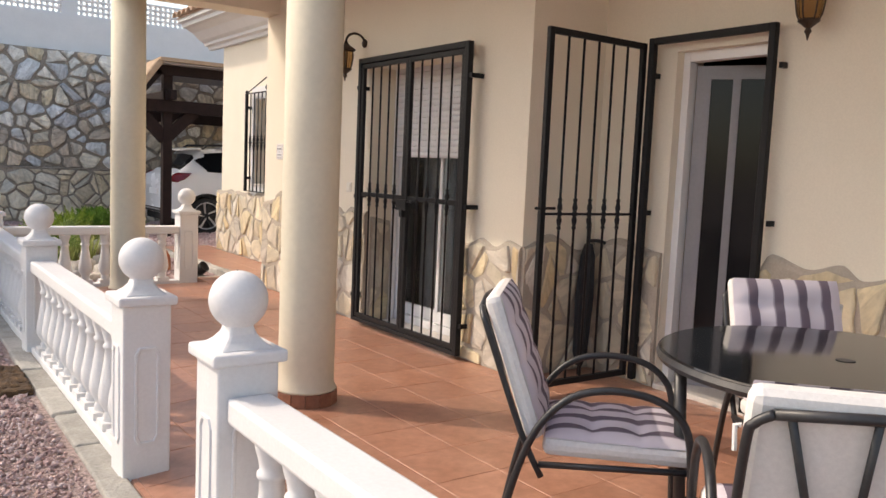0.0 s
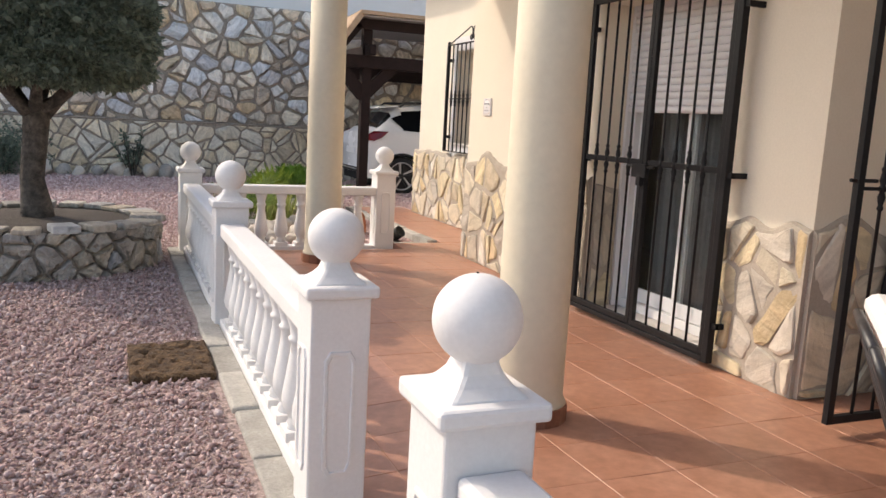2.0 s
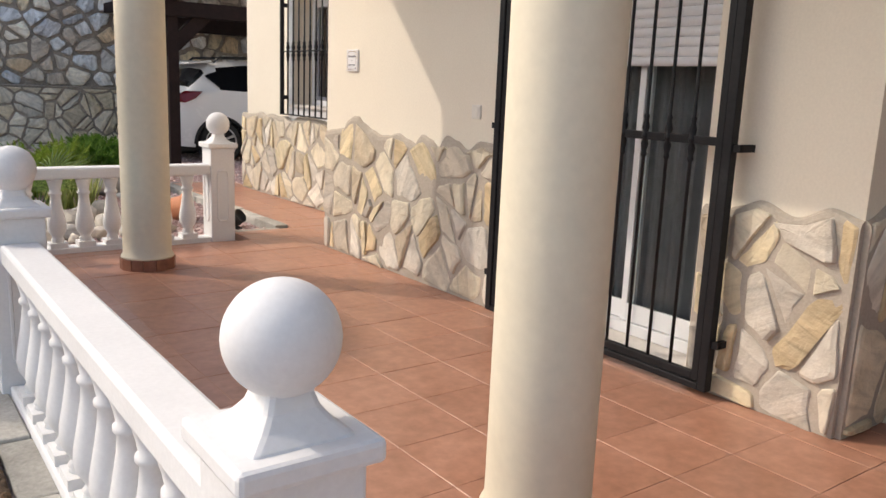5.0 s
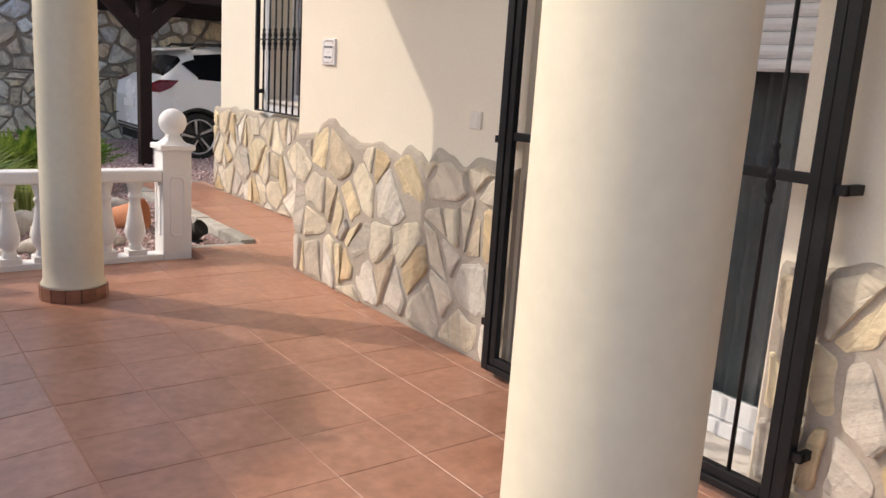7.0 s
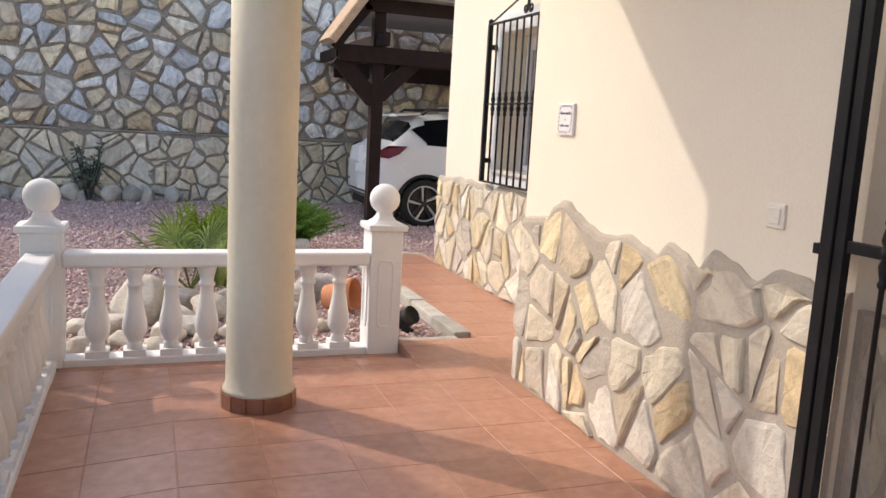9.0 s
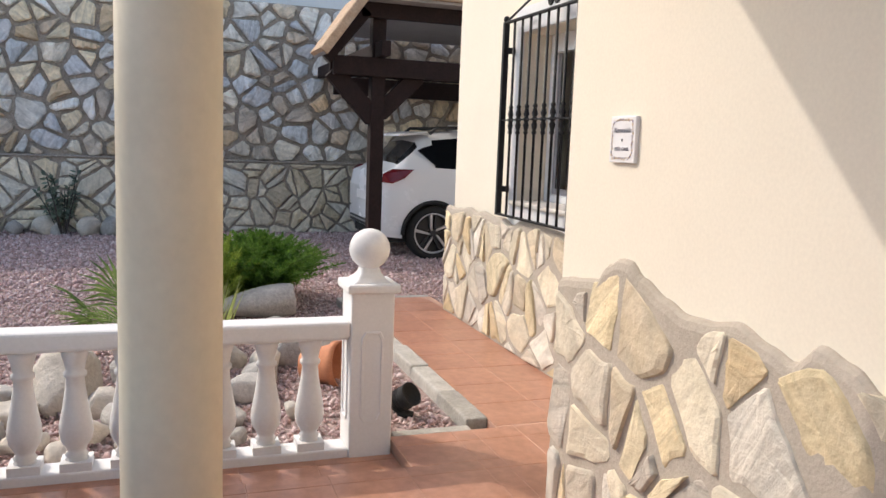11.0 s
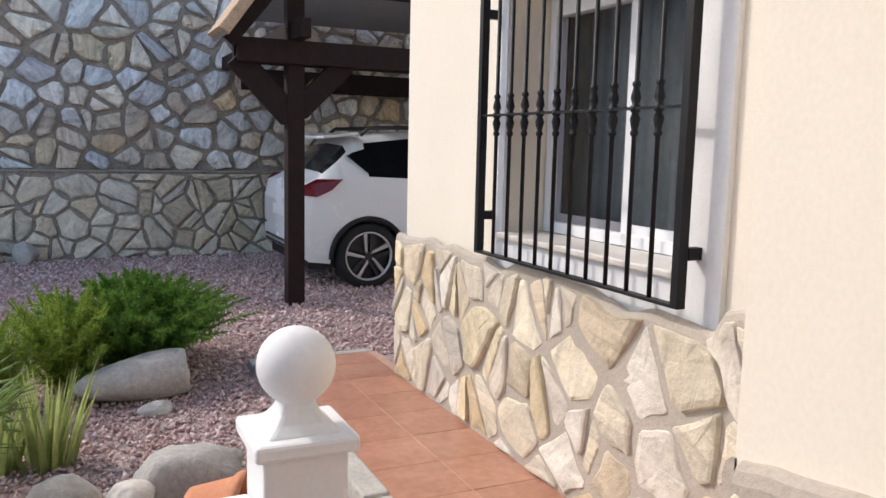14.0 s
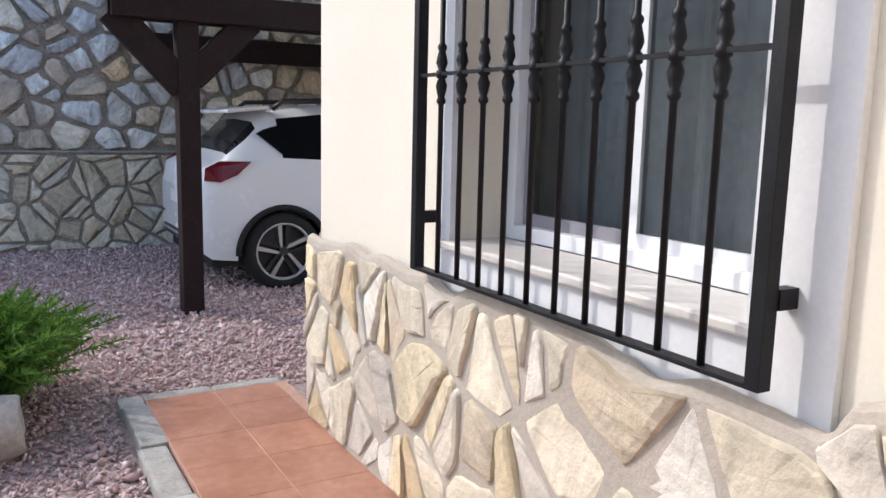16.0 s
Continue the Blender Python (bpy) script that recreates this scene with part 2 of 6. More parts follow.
wall("wall_porch", [((WALL_X, CORNER_Y, -0.1), (WALL_X + 0.25, 4.60, 3.0)), ((WALL_X, 5.84, -0.1), (WALL_X + 0.25, END_Y, 3.0)),
                    ((WALL_X, 4.60, 2.09), (WALL_X + 0.25, 5.84, 3.0))], "cream plastered porch wall with a door opening")
wall("wall_recess", [((WALL_X + 0.25, CORNER_Y, -0.1), (DOOR_X + 0.25, CORNER_Y + 0.25, 3.0))], "cream plastered return wall beside the open gate")
wall("wall_door", [((DOOR_X, -3.0, -0.1), (DOOR_X + 0.25, 2.66, 3.0)), ((DOOR_X, 3.32, -0.1), (DOOR_X + 0.25, CORNER_Y, 3.0)),
                   ((DOOR_X, 2.66, 2.06), (DOOR_X + 0.25, 3.32, 3.0))], "cream plastered wall with the side door")
wall("wall_return", [((WALL_X + 0.25, END_Y - 0.25, -0.1), (WIN_X + 0.25, END_Y, 3.0))], "cream plastered return wall")
wall("wall_window", [((WIN_X, END_Y, -0.1), (WIN_X + 0.25, 9.02, 3.1)), ((WIN_X, 10.28, -0.1), (WIN_X + 0.25, HOUSE_Y, 3.1)),
                     ((WIN_X, 9.02, -0.1), (WIN_X + 0.25, 10.28, 0.97)), ((WIN_X, 9.02, 2.1), (WIN_X + 0.25, 10.28, 3.1))], "cream plastered wall with a barred window")
wall("wall_end", [((WIN_X + 0.25, HOUSE_Y - 0.25, -0.1), (12.0, HOUSE_Y, 3.1))], "cream plastered end wall of the house")
wall("wall_rear", [((4.22, -3.25, -0.1), (12.0, -3.0, 3.0)), ((12.0, -3.25, -0.1), (12.25, HOUSE_Y, 3.1))], "cream plastered outer wall of the house")
# inner wall and floor, their dimness painted in with DARK
tagged(part("interior_partition", box((5.6, -3.0, -0.1), (5.7, 11.1, 3.0)), DARK), "inner wall seen through the openings, coloured dark for the room's shade", "wall", kind="structure")
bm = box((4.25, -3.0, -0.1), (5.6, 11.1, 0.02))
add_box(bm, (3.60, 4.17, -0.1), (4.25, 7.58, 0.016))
tagged(part("interior_floor", bm, DARK), "inner floor coloured dark for the room's shade", "floor", kind="structure")

# porch roof, beam and ceiling
bm = bmesh.new()
add_box(bm, (1.74, -3.0, SOFFIT), (2.06, 8.01, 3.0))
add_box(bm, (2.06, 7.69, SOFFIT), (WALL_X, 8.01, 3.0))
tagged(part("porch_beam", bm, PLASTER), "cream plastered beam on the porch columns", "beam", kind="structure")
tagged(part("ceiling", box((2.06, -3.0, 2.9), (12.0, 7.69, 3.04)), WHITE), "white porch ceiling", "ceiling", kind="structure")
tagged(part("porch_roof", box((1.6, -3.0, 3.04), (12.0, 8.05, 3.2)), PLASTER), "porch roof slab", "roof", kind="structure")
tagged(part("house_roof", box((WIN_X, 8.05, 3.104), (12.2, HOUSE_Y + 0.02, 3.35)), PLASTER), "roof slab over the window room", "roof", kind="structure")

# ground
GROUND = -0.07
bm = bmesh.new()
bmesh.ops.create_grid(bm, x_segments=2, y_segments=2, size=600, matrix=pose(0, 0, GROUND))
tagged(part("ground", bm, GRAVEL), "ground of crushed pinkish gravel", "ground", kind="structure")
bm = bmesh.new()
add_box(bm, (1.55, -2.5, GROUND - 0.05), (DOOR_X, 8.42, -0.0018))
add_box(bm, (2.90, 8.42, GROUND - 0.05), (WIN_X, 8.78, -0.0018))
add_box(bm, (0.86, 8.42, GROUND - 0.05), (2.90, 8.90, -0.0570))
add_box(bm, (3.445, 8.78, GROUND - 0.05), (WIN_X, 12.02, -0.0018))
EDGE = -0.058
lo = [bm.verts.new(p) for p in ((0.862, -2.5, EDGE - 0.0035), (1.55, -2.5, -0.0018), (1.55, 8.42, -0.0018), (0.862, 8.42, EDGE - 0.0035))]
dn = [bm.verts.new((v.co.x, v.co.y, GROUND - 0.05)) for v in lo]
bm.faces.new(lo)
for i in range(4):
    bm.faces.new((dn[i], dn[(i + 1) % 4], lo[(i + 1) % 4], lo[i]))
TERRACE = tagged(part("floor", bm, GROUT), "terracotta tiled terrace and path", "floor", kind="structure")

# retaining wall and the white wall above
BACK_Y = 17.6
BACK = tagged(part("wall_retaining", box((-30, BACK_Y + 0.06, -0.3), (30, BACK_Y + 0.6, 3.3)), RUBBLE_MORTAR), "tall rubble stone retaining wall with dark mortar", "wall", kind="structure")
LOW = tagged(part("wall_ledge", box((-30, BACK_Y - 0.12, -0.3), (30, BACK_Y + 0.06, 0.98)), RUBBLE_MORTAR), "low stone wall before the retaining wall", "wall", kind="structure")
bm = bmesh.new()
add_box(bm, (-30, BACK_Y + 0.35, 3.3), (30, BACK_Y + 0.6, 4.05))
tagged(part("wall_upper", bm, WHITE), "white painted wall above the stone", "wall", kind="structure")


# ---- porch things ----
def column(at):
    c = empty("porch_column", at)
    part("shaft", lathe([(0.160, 0.070), (0.168, 0.076), (0.163, 0.088), (0.153, 0.105), (0.152, 0.2), (0.151, 1.4), (0.149, SOFFIT + 0.01)], 48), COLUMN, c, smooth=True)
    part("base_ring", lathe([(0.160, -0.01), (0.160, 0.070), (0.152, 0.078)], 24), GROUT, c, "mortar bed of the base")
    for k in range(14):
        q = pose(0, 0, 0, 0, 0, 360 / 14 * k)
        part("base_tile", box((0.154, -0.0368, -0.008), (0.1695 + 0.0015 * (k % 3), 0.0368, 0.071 + 0.002 * (k % 2)), q), BASE_TILE, c, "cut terracotta tile", bevel=0.002)
    return tagged(c, "round cream column on a terracotta tiled base", "column", "porch columns")


column((1.925, 4.035, 0))
column((1.937, 7.83, 0))


def post_at(x, y, z):
    p = empty("balustrade_post", (x, y, z))
    part("shaft", box((-0.098, -0.098, -0.04), (0.098, 0.098, 0.735)), WHITE, p, bevel=0.008)
    bm = box((-0.12, -0.12, 0.732), (0.12, 0.12, 0.772))
    part("cap", bm, WHITE, p, bevel=0.010)
    part("neck", lathe([(0.128, 0.768), (0.118, 0.776), (0.088, 0.793), (0.066, 0.814), (0.056, 0.836), (0.058, 0.856), (0.05, 0.87)], 4, pose(0, 0, 0, 0, 0, 45)), WHITE, p, bevel=0.012)
    bm = bmesh.new()
    bmesh.ops.create_uvsphere(bm, u_segments=40, v_segments=24, radius=0.0915, matrix=pose(0, 0, 0.917))
    ball = part("ball", bm, WHITE, p, smooth=True)
    if y < 3:
        part("chip", tube([(0.004, 0.022, 1.0055), (-0.002, 0.010, 1.0085), (-0.004, 0.002, 1.0092)], 0.0022, 6), IRON, ball, "dark chip in the paint")
    for k in range(4):
        q = pose(0, 0, 0, 0, 0, 90 * k)
        bm = bmesh.new()
        out = [(-0.052, 0.17), (-0.034, 0.14), (0.034, 0.14), (0.052, 0.17), (0.052, 0.53), (0.034, 0.56), (-0.034, 0.56), (-0.052, 0.53)]
        rings = [[bm.verts.new(q @ Vector((u * f, d, 0.35 + (v - 0.35) * g))) for u, v in out] for f, g, d in ((1, 1, -0.097), (0.95, 0.985, -0.1045), (0.78, 0.94, -0.1045), (0.72, 0.925, -0.0985))]
        for r0, r1 in zip(rings, rings[1:]):
            for i in range(8):
                bm.faces.new((r0[i], r0[(i + 1) % 8], r1[(i + 1) % 8], r1[i]))
        bm.faces.new(rings[-1])
        part("panel", bm, WHITE, p)
    return tagged(p, "white painted balustrade post with a ball finial", "post", "balustrade posts")


RAIL_X, RAIL_Y, EAST_X = 0.925, 8.80, 2.79
POSTS = ((0.929, 2.49, -0.054), (0.927, 3.585, -0.054), (0.924, 6.08, -0.06), (RAIL_X, RAIL_Y, -0.06), (EAST_X, RAIL_Y, -0.036))
for place in POSTS:
    post_at(*place)

BALUSTER = [(0.046, 0.10), (0.038, 0.112), (0.046, 0.122), (0.036, 0.136), (0.042, 0.155), (0.060, 0.185), (0.066, 0.22), (0.063, 0.26), (0.050, 0.33), (0.039, 0.40),
            (0.035, 0.445), (0.045, 0.455), (0.045, 0.468), (0.036, 0.476), (0.042, 0.51), (0.052, 0.545), (0.055, 0.57)]
bal_bm = lathe(BALUSTER, 18)
bal_mesh = bpy.data.meshes.new("baluster")
add_box(bal_bm, (-0.06, -0.06, 0.055), (0.06, 0.06, 0.102))
bal_bm.to_mesh(bal_mesh)
bal_bm.free()
bal_mesh.materials.append(WHITE)
for p in bal_mesh.polygons:
    p.use_smooth = len(p.vertices) == 4 and abs(p.normal.z) < 0.98 and p.index < 16 * 18


def balustrade(at, length, rz, n):
    b = empty("balustrade", at, rz)
    part("top_rail", box((0, -0.072, 0.566), (length, 0.072, 0.648)), WHITE, b, bevel=0.014)
    part("bottom_rail", box((0, -0.068, 0.0), (length, 0.068, 0.066)), WHITE, b, bevel=0.008)
    for i in range(n):
        o = new("baluster", bal_mesh)
        o.parent = b
        o.location = (length / 2 + (i - (n - 1) / 2) * 0.191, 0, 0)
    # solid black blocks stand for the shade inside small drain gaps
    for u in (0.01, length - 0.04):
        part("drain_gap", box((u, -0.072, 0.0), (u + 0.03, -0.06, 0.022)), IRON, b, "small black block for the shade in a drain gap")
    return tagged(b, "white painted balustrade with turned balusters", "balustrade", "terrace balustrade")


balustrade((RAIL_X + 0.098, RAIL_Y - 0.02, -0.08), EAST_X - RAIL_X - 0.196, 0, 8)
for (ax, ay, _), (bx, by, _), n in zip(POSTS[1:3], POSTS[2:4], (11, 12)):
    way = math.atan2(by - ay, bx - ax)
    balustrade((ax + 0.098 * math.cos(way), ay + 0.098 * math.sin(way), -0.072), math.hypot(bx - ax, by - ay) - 0.196, math.degrees(way), n)
balustrade((0.929, -1.42, -0.064), 3.812, 90, 19)

# ---- gates, doors and window ----
BAR_R = 0.0075
BULB = [(-0.094, 1.0), (-0.086, 1.75), (-0.078, 1.75), (-0.070, 1.25), (-0.052, 1.8), (-0.034, 2.2), (-0.014, 1.35), (-0.009, 2.1), (0.009, 2.1), (0.014, 1.35), (0.034, 2.2), (0.052, 1.8), (0.070, 1.25), (0.078, 1.75), (0.086, 1.75), (0.094, 1.0)]


def bar_mesh(z0, z1, mid, r=BAR_R):
    prof = [(r, z0)] + [(r * k, mid + dz) for dz, k in BULB] + [(r, z1)]
    bm = lathe(prof, 10)
    me = bpy.data.meshes.new("bar")
    bm.to_mesh(me)
    bm.free()
    me.materials.append(IRON)
    for p in me.polygons:
        p.use_smooth = True
    return me


def leaf(parent, u0, u1, z0, z1, mid, n, tag="leaf", midbar=0.02, d=0.0):
    w = 0.034
    bm = bmesh.new()
    add_box(bm, (u0, d - 0.015, z0), (u0 + w, d + 0.015, z1))
    add_box(bm, (u1 - w, d - 0.015, z0), (u1, d + 0.015, z1))
    add_box(bm, (u0 + w, d - 0.015, z0), (u1 - w, d + 0.015, z0 + w))
    add_box(bm, (u0 + w, d - 0.015, z1 - w), (u1 - w, d + 0.015, z1))
    add_box(bm, (u0 + w, d - 0.006, mid - midbar / 2), (u1 - w, d + 0.006, mid + midbar / 2))
    lf = part(tag, bm, IRON, parent, bevel=0.003)
    me = bar_mesh(z0 + w, z1 - w, mid)
    for i in range(n):
        o = new("bar", me)
        o.parent = lf
        o.location = (u0 + w + (u1 - u0 - 2 * w) * (i + 1) / (n + 1), d, 0)
    return lf


# double gate before the sliding door: local x runs along the wall, local y points out of it
g = empty("security_gate", (3.24, 4.41, 0), 90)
bm = bmesh.new()
add_box(bm, (0, -0.022, 0.03), (0.042, 0.022, 2.145))
add_box(bm, (1.424, -0.022, 0.03), (1.466, 0.022, 2.145))
add_box(bm, (0.042, -0.022, 2.103), (1.424, 0.022, 2.145))
add_box(bm, (0.042, -0.022, 0.03), (1.424, 0.022, 0.06))
part("outer_frame", bm, IRON, g, bevel=0.004)
leaf(g, 0.046, 0.732, 0.066, 2.098, 1.07, 4, midbar=0.035)
leaf(g, 0.736, 1.42, 0.066, 2.098, 1.07, 4, midbar=0.035)
bm = box((0.66, 0.016, 0.98), (0.80, 0.045, 1.06))
add_box(bm, (0.70, 0.016, 0.93), (0.74, 0.05, 0.99))
part("lock_box", bm, IRON, g, "black lock box with a padlock", bevel=0.004)
part("latch", tube([(0.60, 0.03, 1.045), (0.86, 0.03, 1.045)], 0.008), IRON, g)
for u in (-0.03, 1.476):
    for z in (0.24, 1.05, 1.92):
        bm = box((u, -0.11, z - 0.015), (u + 0.02, 0.0, z + 0.015))
        add_box(bm, (min(u, u + 0.03), -0.012, z - 0.015), (u + 0.05 if u < 0 else u + 0.02, 0.012, z + 0.015))
        part("wall_bracket", bm, IRON, g)
tagged(g, "closed black iron double gate before the sliding door", "gate")

# single gate beside the table, leaf standing open
g = empty("door_gate", (3.90, 2.625, 0), 90)
bm = bmesh.new()
add_box(bm, (0, -0.02, 0.03), (0.04, 0.02, 2.14))
add_box(bm, (0.805, -0.02, 0.03), (0.845, 0.02, 2.14))
add_box(bm, (0.04, -0.02, 2.10), (0.805, 0.02, 2.14))
part("outer_frame", bm, IRON, g, bevel=0.004)
for z in (0.28, 1.08, 1.92):
    part("wall_bracket", box((0.815, -0.075, z - 0.015), (0.835, -0.02, z + 0.015)), IRON, g)
    part("wall_bracket", box((-0.03, -0.075, z - 0.015), (-0.01, -0.02, z + 0.015)), IRON, g)
bm = bmesh.new()
U0, U1, V, W = 0.02, 0.82, 0.868, 0.036
for lo, hi in (((V - 0.015, U0, 0.05), (V + 0.015, U0 + W, 2.11)), ((V - 0.015, U1 - W, 0.05), (V + 0.015, U1, 2.11)),
               ((V - 0.015, U0 + W, 0.05), (V + 0.015, U1 - W, 0.086)), ((V - 0.015, U0 + W, 2.074), (V + 0.015, U1 - W, 2.11)),
               ((V - 0.006, U0 + W, 1.06), (V + 0.006, U1 - W, 1.075))):
    add_box(bm, lo, hi)
lf = part("leaf", bm, IRON, g, "leaf standing open", bevel=0.003)
me = bar_mesh(0.086, 2.074, 1.068)
for i in range(5):
    o = new("bar", me)
    o.parent = lf
    o.location = (V, U0 + W + (U1 - U0 - 2 * W) * (i + 1) / 6, 0)
part("latch", tube([(V, U1 - 0.12, 1.10), (V, U1 + 0.03, 1.10)], 0.008), IRON, g)
tagged(g, "black iron gate standing open before the side door", "gate")

SHUTTER = surface("shutter_slats", (0.74, 0.74, 0.76), (0.78, 0.78, 0.79), 3, 0.5, 0.02, 60, fine=0.02)
CURTAIN = surface("grey_curtain", (0.22, 0.22, 0.23), (0.27, 0.27, 0.28), 4, 0.9, 0.1, 40, fine=0.1)
MARBLE = surface("pale_marble", (0.62, 0.57, 0.52), (0.72, 0.68, 0.63), 7, 0.35, 0.03, 30, fine=0.06)


def wavy(lo, hi, along, waves, amp):
    """A hanging cloth with folds, along world y, facing -x."""
    bm = bmesh.new()
    n = waves * 8
    rows = []
    for k in range(n + 1):
        y = lo[1] + (hi[1] - lo[1]) * k / n
        x = along + amp * math.sin(2 * math.pi * waves * k / n + 0.7 * math.sin(k * 0.37))
        rows.append((bm.verts.new((x, y, lo[2])), bm.verts.new((x, y, hi[2]))))
    for a, b in zip(rows, rows[1:]):
        bm.faces.new((a[0], b[0], b[1], a[1]))
    return bm


# sliding door
d = empty("door_1", (0, 0, 0))
X = 3.60
bm = bmesh.new()
add_box(bm, (X, 4.60, 0.02), (X + 0.07, 4.66, 2.09))
add_box(bm, (X, 5.78, 0.02), (X + 0.07, 5.84, 2.09))
add_box(bm, (X, 4.66, 2.03), (X + 0.07, 5.78, 2.09))
add_box(bm, (X, 4.66, 0.02), (X + 0.07, 5.78, 0.08))
part("door_frame", bm, PVC, d, "white frame", bevel=0.004)
for y0, y1, x in ((4.665, 5.235, X + 0.012), (5.175, 5.775, X + 0.04)):
    bm = bmesh.new()
    add_box(bm, (x, y0, 0.085), (x + 0.024, y0 + 0.038, 2.025))
    add_box(bm, (x, y1 - 0.038, 0.085), (x + 0.024, y1, 2.025))
    add_box(bm, (x, y0 + 0.038, 0.085), (x + 0.024, y1 - 0.038, 0.18))
    add_box(bm, (x, y0 + 0.038, 1.96), (x + 0.024, y1 - 0.038, 2.025))
    sash = part("sash", bm, PVC, d, bevel=0.003)
    pane = part("pane", box((x + 0.009, y0 + 0.038, 0.18), (x + 0.015, y1 - 0.038, 1.96)), GLASS, sash)
bm = bmesh.new()
z = 1.38
while z < 2.08:
    prof = [(0.0, z), (-0.011, z + 0.01), (-0.014, z + 0.022), (-0.011, z + 0.036), (0.0, z + 0.044)]
    a = [bm.verts.new((X - 0.03 + dx, 4.63, zz)) for dx, zz in prof]
    b = [bm.verts.new((X - 0.03 + dx, 5.81, zz)) for dx, zz in prof]
    for i in range(4):
        bm.faces.new((a[i], a[i + 1], b[i + 1], b[i]))
    bm.faces.new((a[4], a[0], b[0], b[4]))
    z += 0.045
part("roller_shutter", bm, SHUTTER, d, "white half-lowered roller shutter")
for y in (4.605, 5.805):
    part("shutter_guide", box((X - 0.05, y, 0.02), (X - 0.01, y + 0.03, 2.09)), PVC, d)
tagged(d, "white sliding glass door with a half-lowered shutter", "door", kind="structure")
tagged(part("threshold", box((WALL_X - 0.01, 4.605, -0.05), (X + 0.2, 5.835, 0.018)), MARBLE, bevel=0.004), "pale marble threshold under the sliding door", "threshold", kind="structure")
tagged(part("curtain", wavy((3.8, 4.62, 0.016), (3.8, 5.80, 2.05), 3.85, 11, 0.025), CURTAIN), "grey curtain behind the sliding door", "curtain")

# side door, opened inwards
d = empty("door_2", (0, 0, 0))
bm = bmesh.new()
X = DOOR_X + 0.06
add_box(bm, (X, 3.27, 0.02), (X + 0.07, 3.32, 2.06))
add_box(bm, (X, 2.66, 0.02), (X + 0.07, 2.71, 2.06))
add_box(bm, (X, 2.71, 2.0), (X + 0.07, 3.27, 2.06))
part("door_frame", bm, PVC, d, "white frame", bevel=0.004)
LEAF = Matrix.Translation((X + 0.07, 3.265, 0)) @ pose(0, 0, 0, 0, 0, -62)
bm = bmesh.new()
for u0, u1 in ((0.0, 0.085), (0.21, 0.255), (0.385, 0.43), (0.545, 0.60)):
    add_box(bm, (u0, -0.02, 0.03), (u1, 0.02, 1.98), LEAF)
for u0, u1 in ((0.085, 0.21), (0.255, 0.385), (0.43, 0.545)):
    add_box(bm, (u0, -0.02, 1.90), (u1, 0.02, 1.98), LEAF)
    add_box(bm, (u0, -0.02, 0.03), (u1, 0.02, 0.17), LEAF)
lf = part("door_leaf", bm, GREY_ALU, d, "grey door leaf standing open")
SMOKED = surface("smoked_glass", (0.01, 0.01, 0.012), (0.014, 0.014, 0.016), 2, 0.12, 0.0, 40, fine=0.02, spec=0.25)
for u0, u1 in ((0.085, 0.21), (0.255, 0.385), (0.43, 0.545)):
    part("pane", box((u0, -0.008, 0.17), (u1, 0.008, 1.90), LEAF), SMOKED, lf, "dark glass strip")
tagged(d, "grey door with dark glass strips, standing open inwards", "door", kind="structure")
tagged(part("doorstep", box((DOOR_X - 0.03, 2.665, -0.05), (DOOR_X + 0.25, 3.315, 0.03)), MARBLE, bevel=0.004), "pale marble doorstep", "doorstep", kind="structure")

# window with surround, sill and grille
w = empty("window_1", (0, 0, 0))
X = WIN_X + 0.20
Y0, Y1, Z0, Z1 = 9.075, 10.27, 1.0, 2.1
bm = bmesh.new()
add_box(bm, (X, Y0, Z0), (X + 0.06, Y0 + 0.045, Z1))
add_box(bm, (X, Y1 - 0.045, Z0), (X + 0.06, Y1, Z1))
add_box(bm, (X, Y0 + 0.045, Z0), (X + 0.06, Y1 - 0.045, Z0 + 0.05))
add_box(bm, (X, Y0 + 0.045, Z1 - 0.12), (X + 0.06, Y1 - 0.045, Z1))
part("window_frame", bm, PVC, w, bevel=0.004)
for y0, y1, x in ((Y0 + 0.05, 9.70, X + 0.02), (9.66, Y1 - 0.05, X + 0.035)):
    bm = bmesh.new()
    add_box(bm, (x, y0, Z0 + 0.05), (x + 0.014, y0 + 0.04, Z1 - 0.12))
    add_box(bm, (x, y1 - 0.04, Z0 + 0.05), (x + 0.014, y1, Z1 - 0.12))
    add_box(bm, (x, y0 + 0.04, Z0 + 0.05), (x + 0.014, y1 - 0.04, Z0 + 0.09))
    sash = part("sash", bm, GREY_ALU if y1 > 10 else PVC, w)
    pane = part("pane", box((x + 0.004, y0 + 0.04, Z0 + 0.09), (x + 0.009, y1 - 0.04, Z1 - 0.12)), GLASS, sash)
part("window_sill", box((WIN_X - 0.045, Y0 - 0.03, Z0 - 0.03), (X, Y1 + 0.03, Z0)), MARBLE, w, "pale marble sill", bevel=0.008)
tagged(w, "white sliding window deep in its reveal", "window", kind="structure")
bm = bmesh.new()
S = WIN_X - 0.022
add_box(bm, (S, 8.87, 0.70), (WIN_X + 0.001, Y0, 2.26))
add_box(bm, (S, Y1, 0.70), (WIN_X + 0.001, 10.36, 2.26))
add_box(bm, (S, Y0, 0.70), (WIN_X + 0.001, Y1, Z0 - 0.03))
add_box(bm, (S, Y0, Z1), (WIN_X + 0.001, Y1, 2.26))
add_box(bm, (WIN_X, Y0 - 0.06, 0.97), (WIN_X + 0.25, Y0, Z1))
tagged(part("window_surround", bm, WHITE), "white painted band round the window", "trim", kind="structure")
tagged(part("curtain", wavy((0, 9.0, 0.02), (0, 10.4, 2.2), WIN_X + 0.42, 9, 0.012), CURTAIN), "grey curtain behind the window", "curtain")

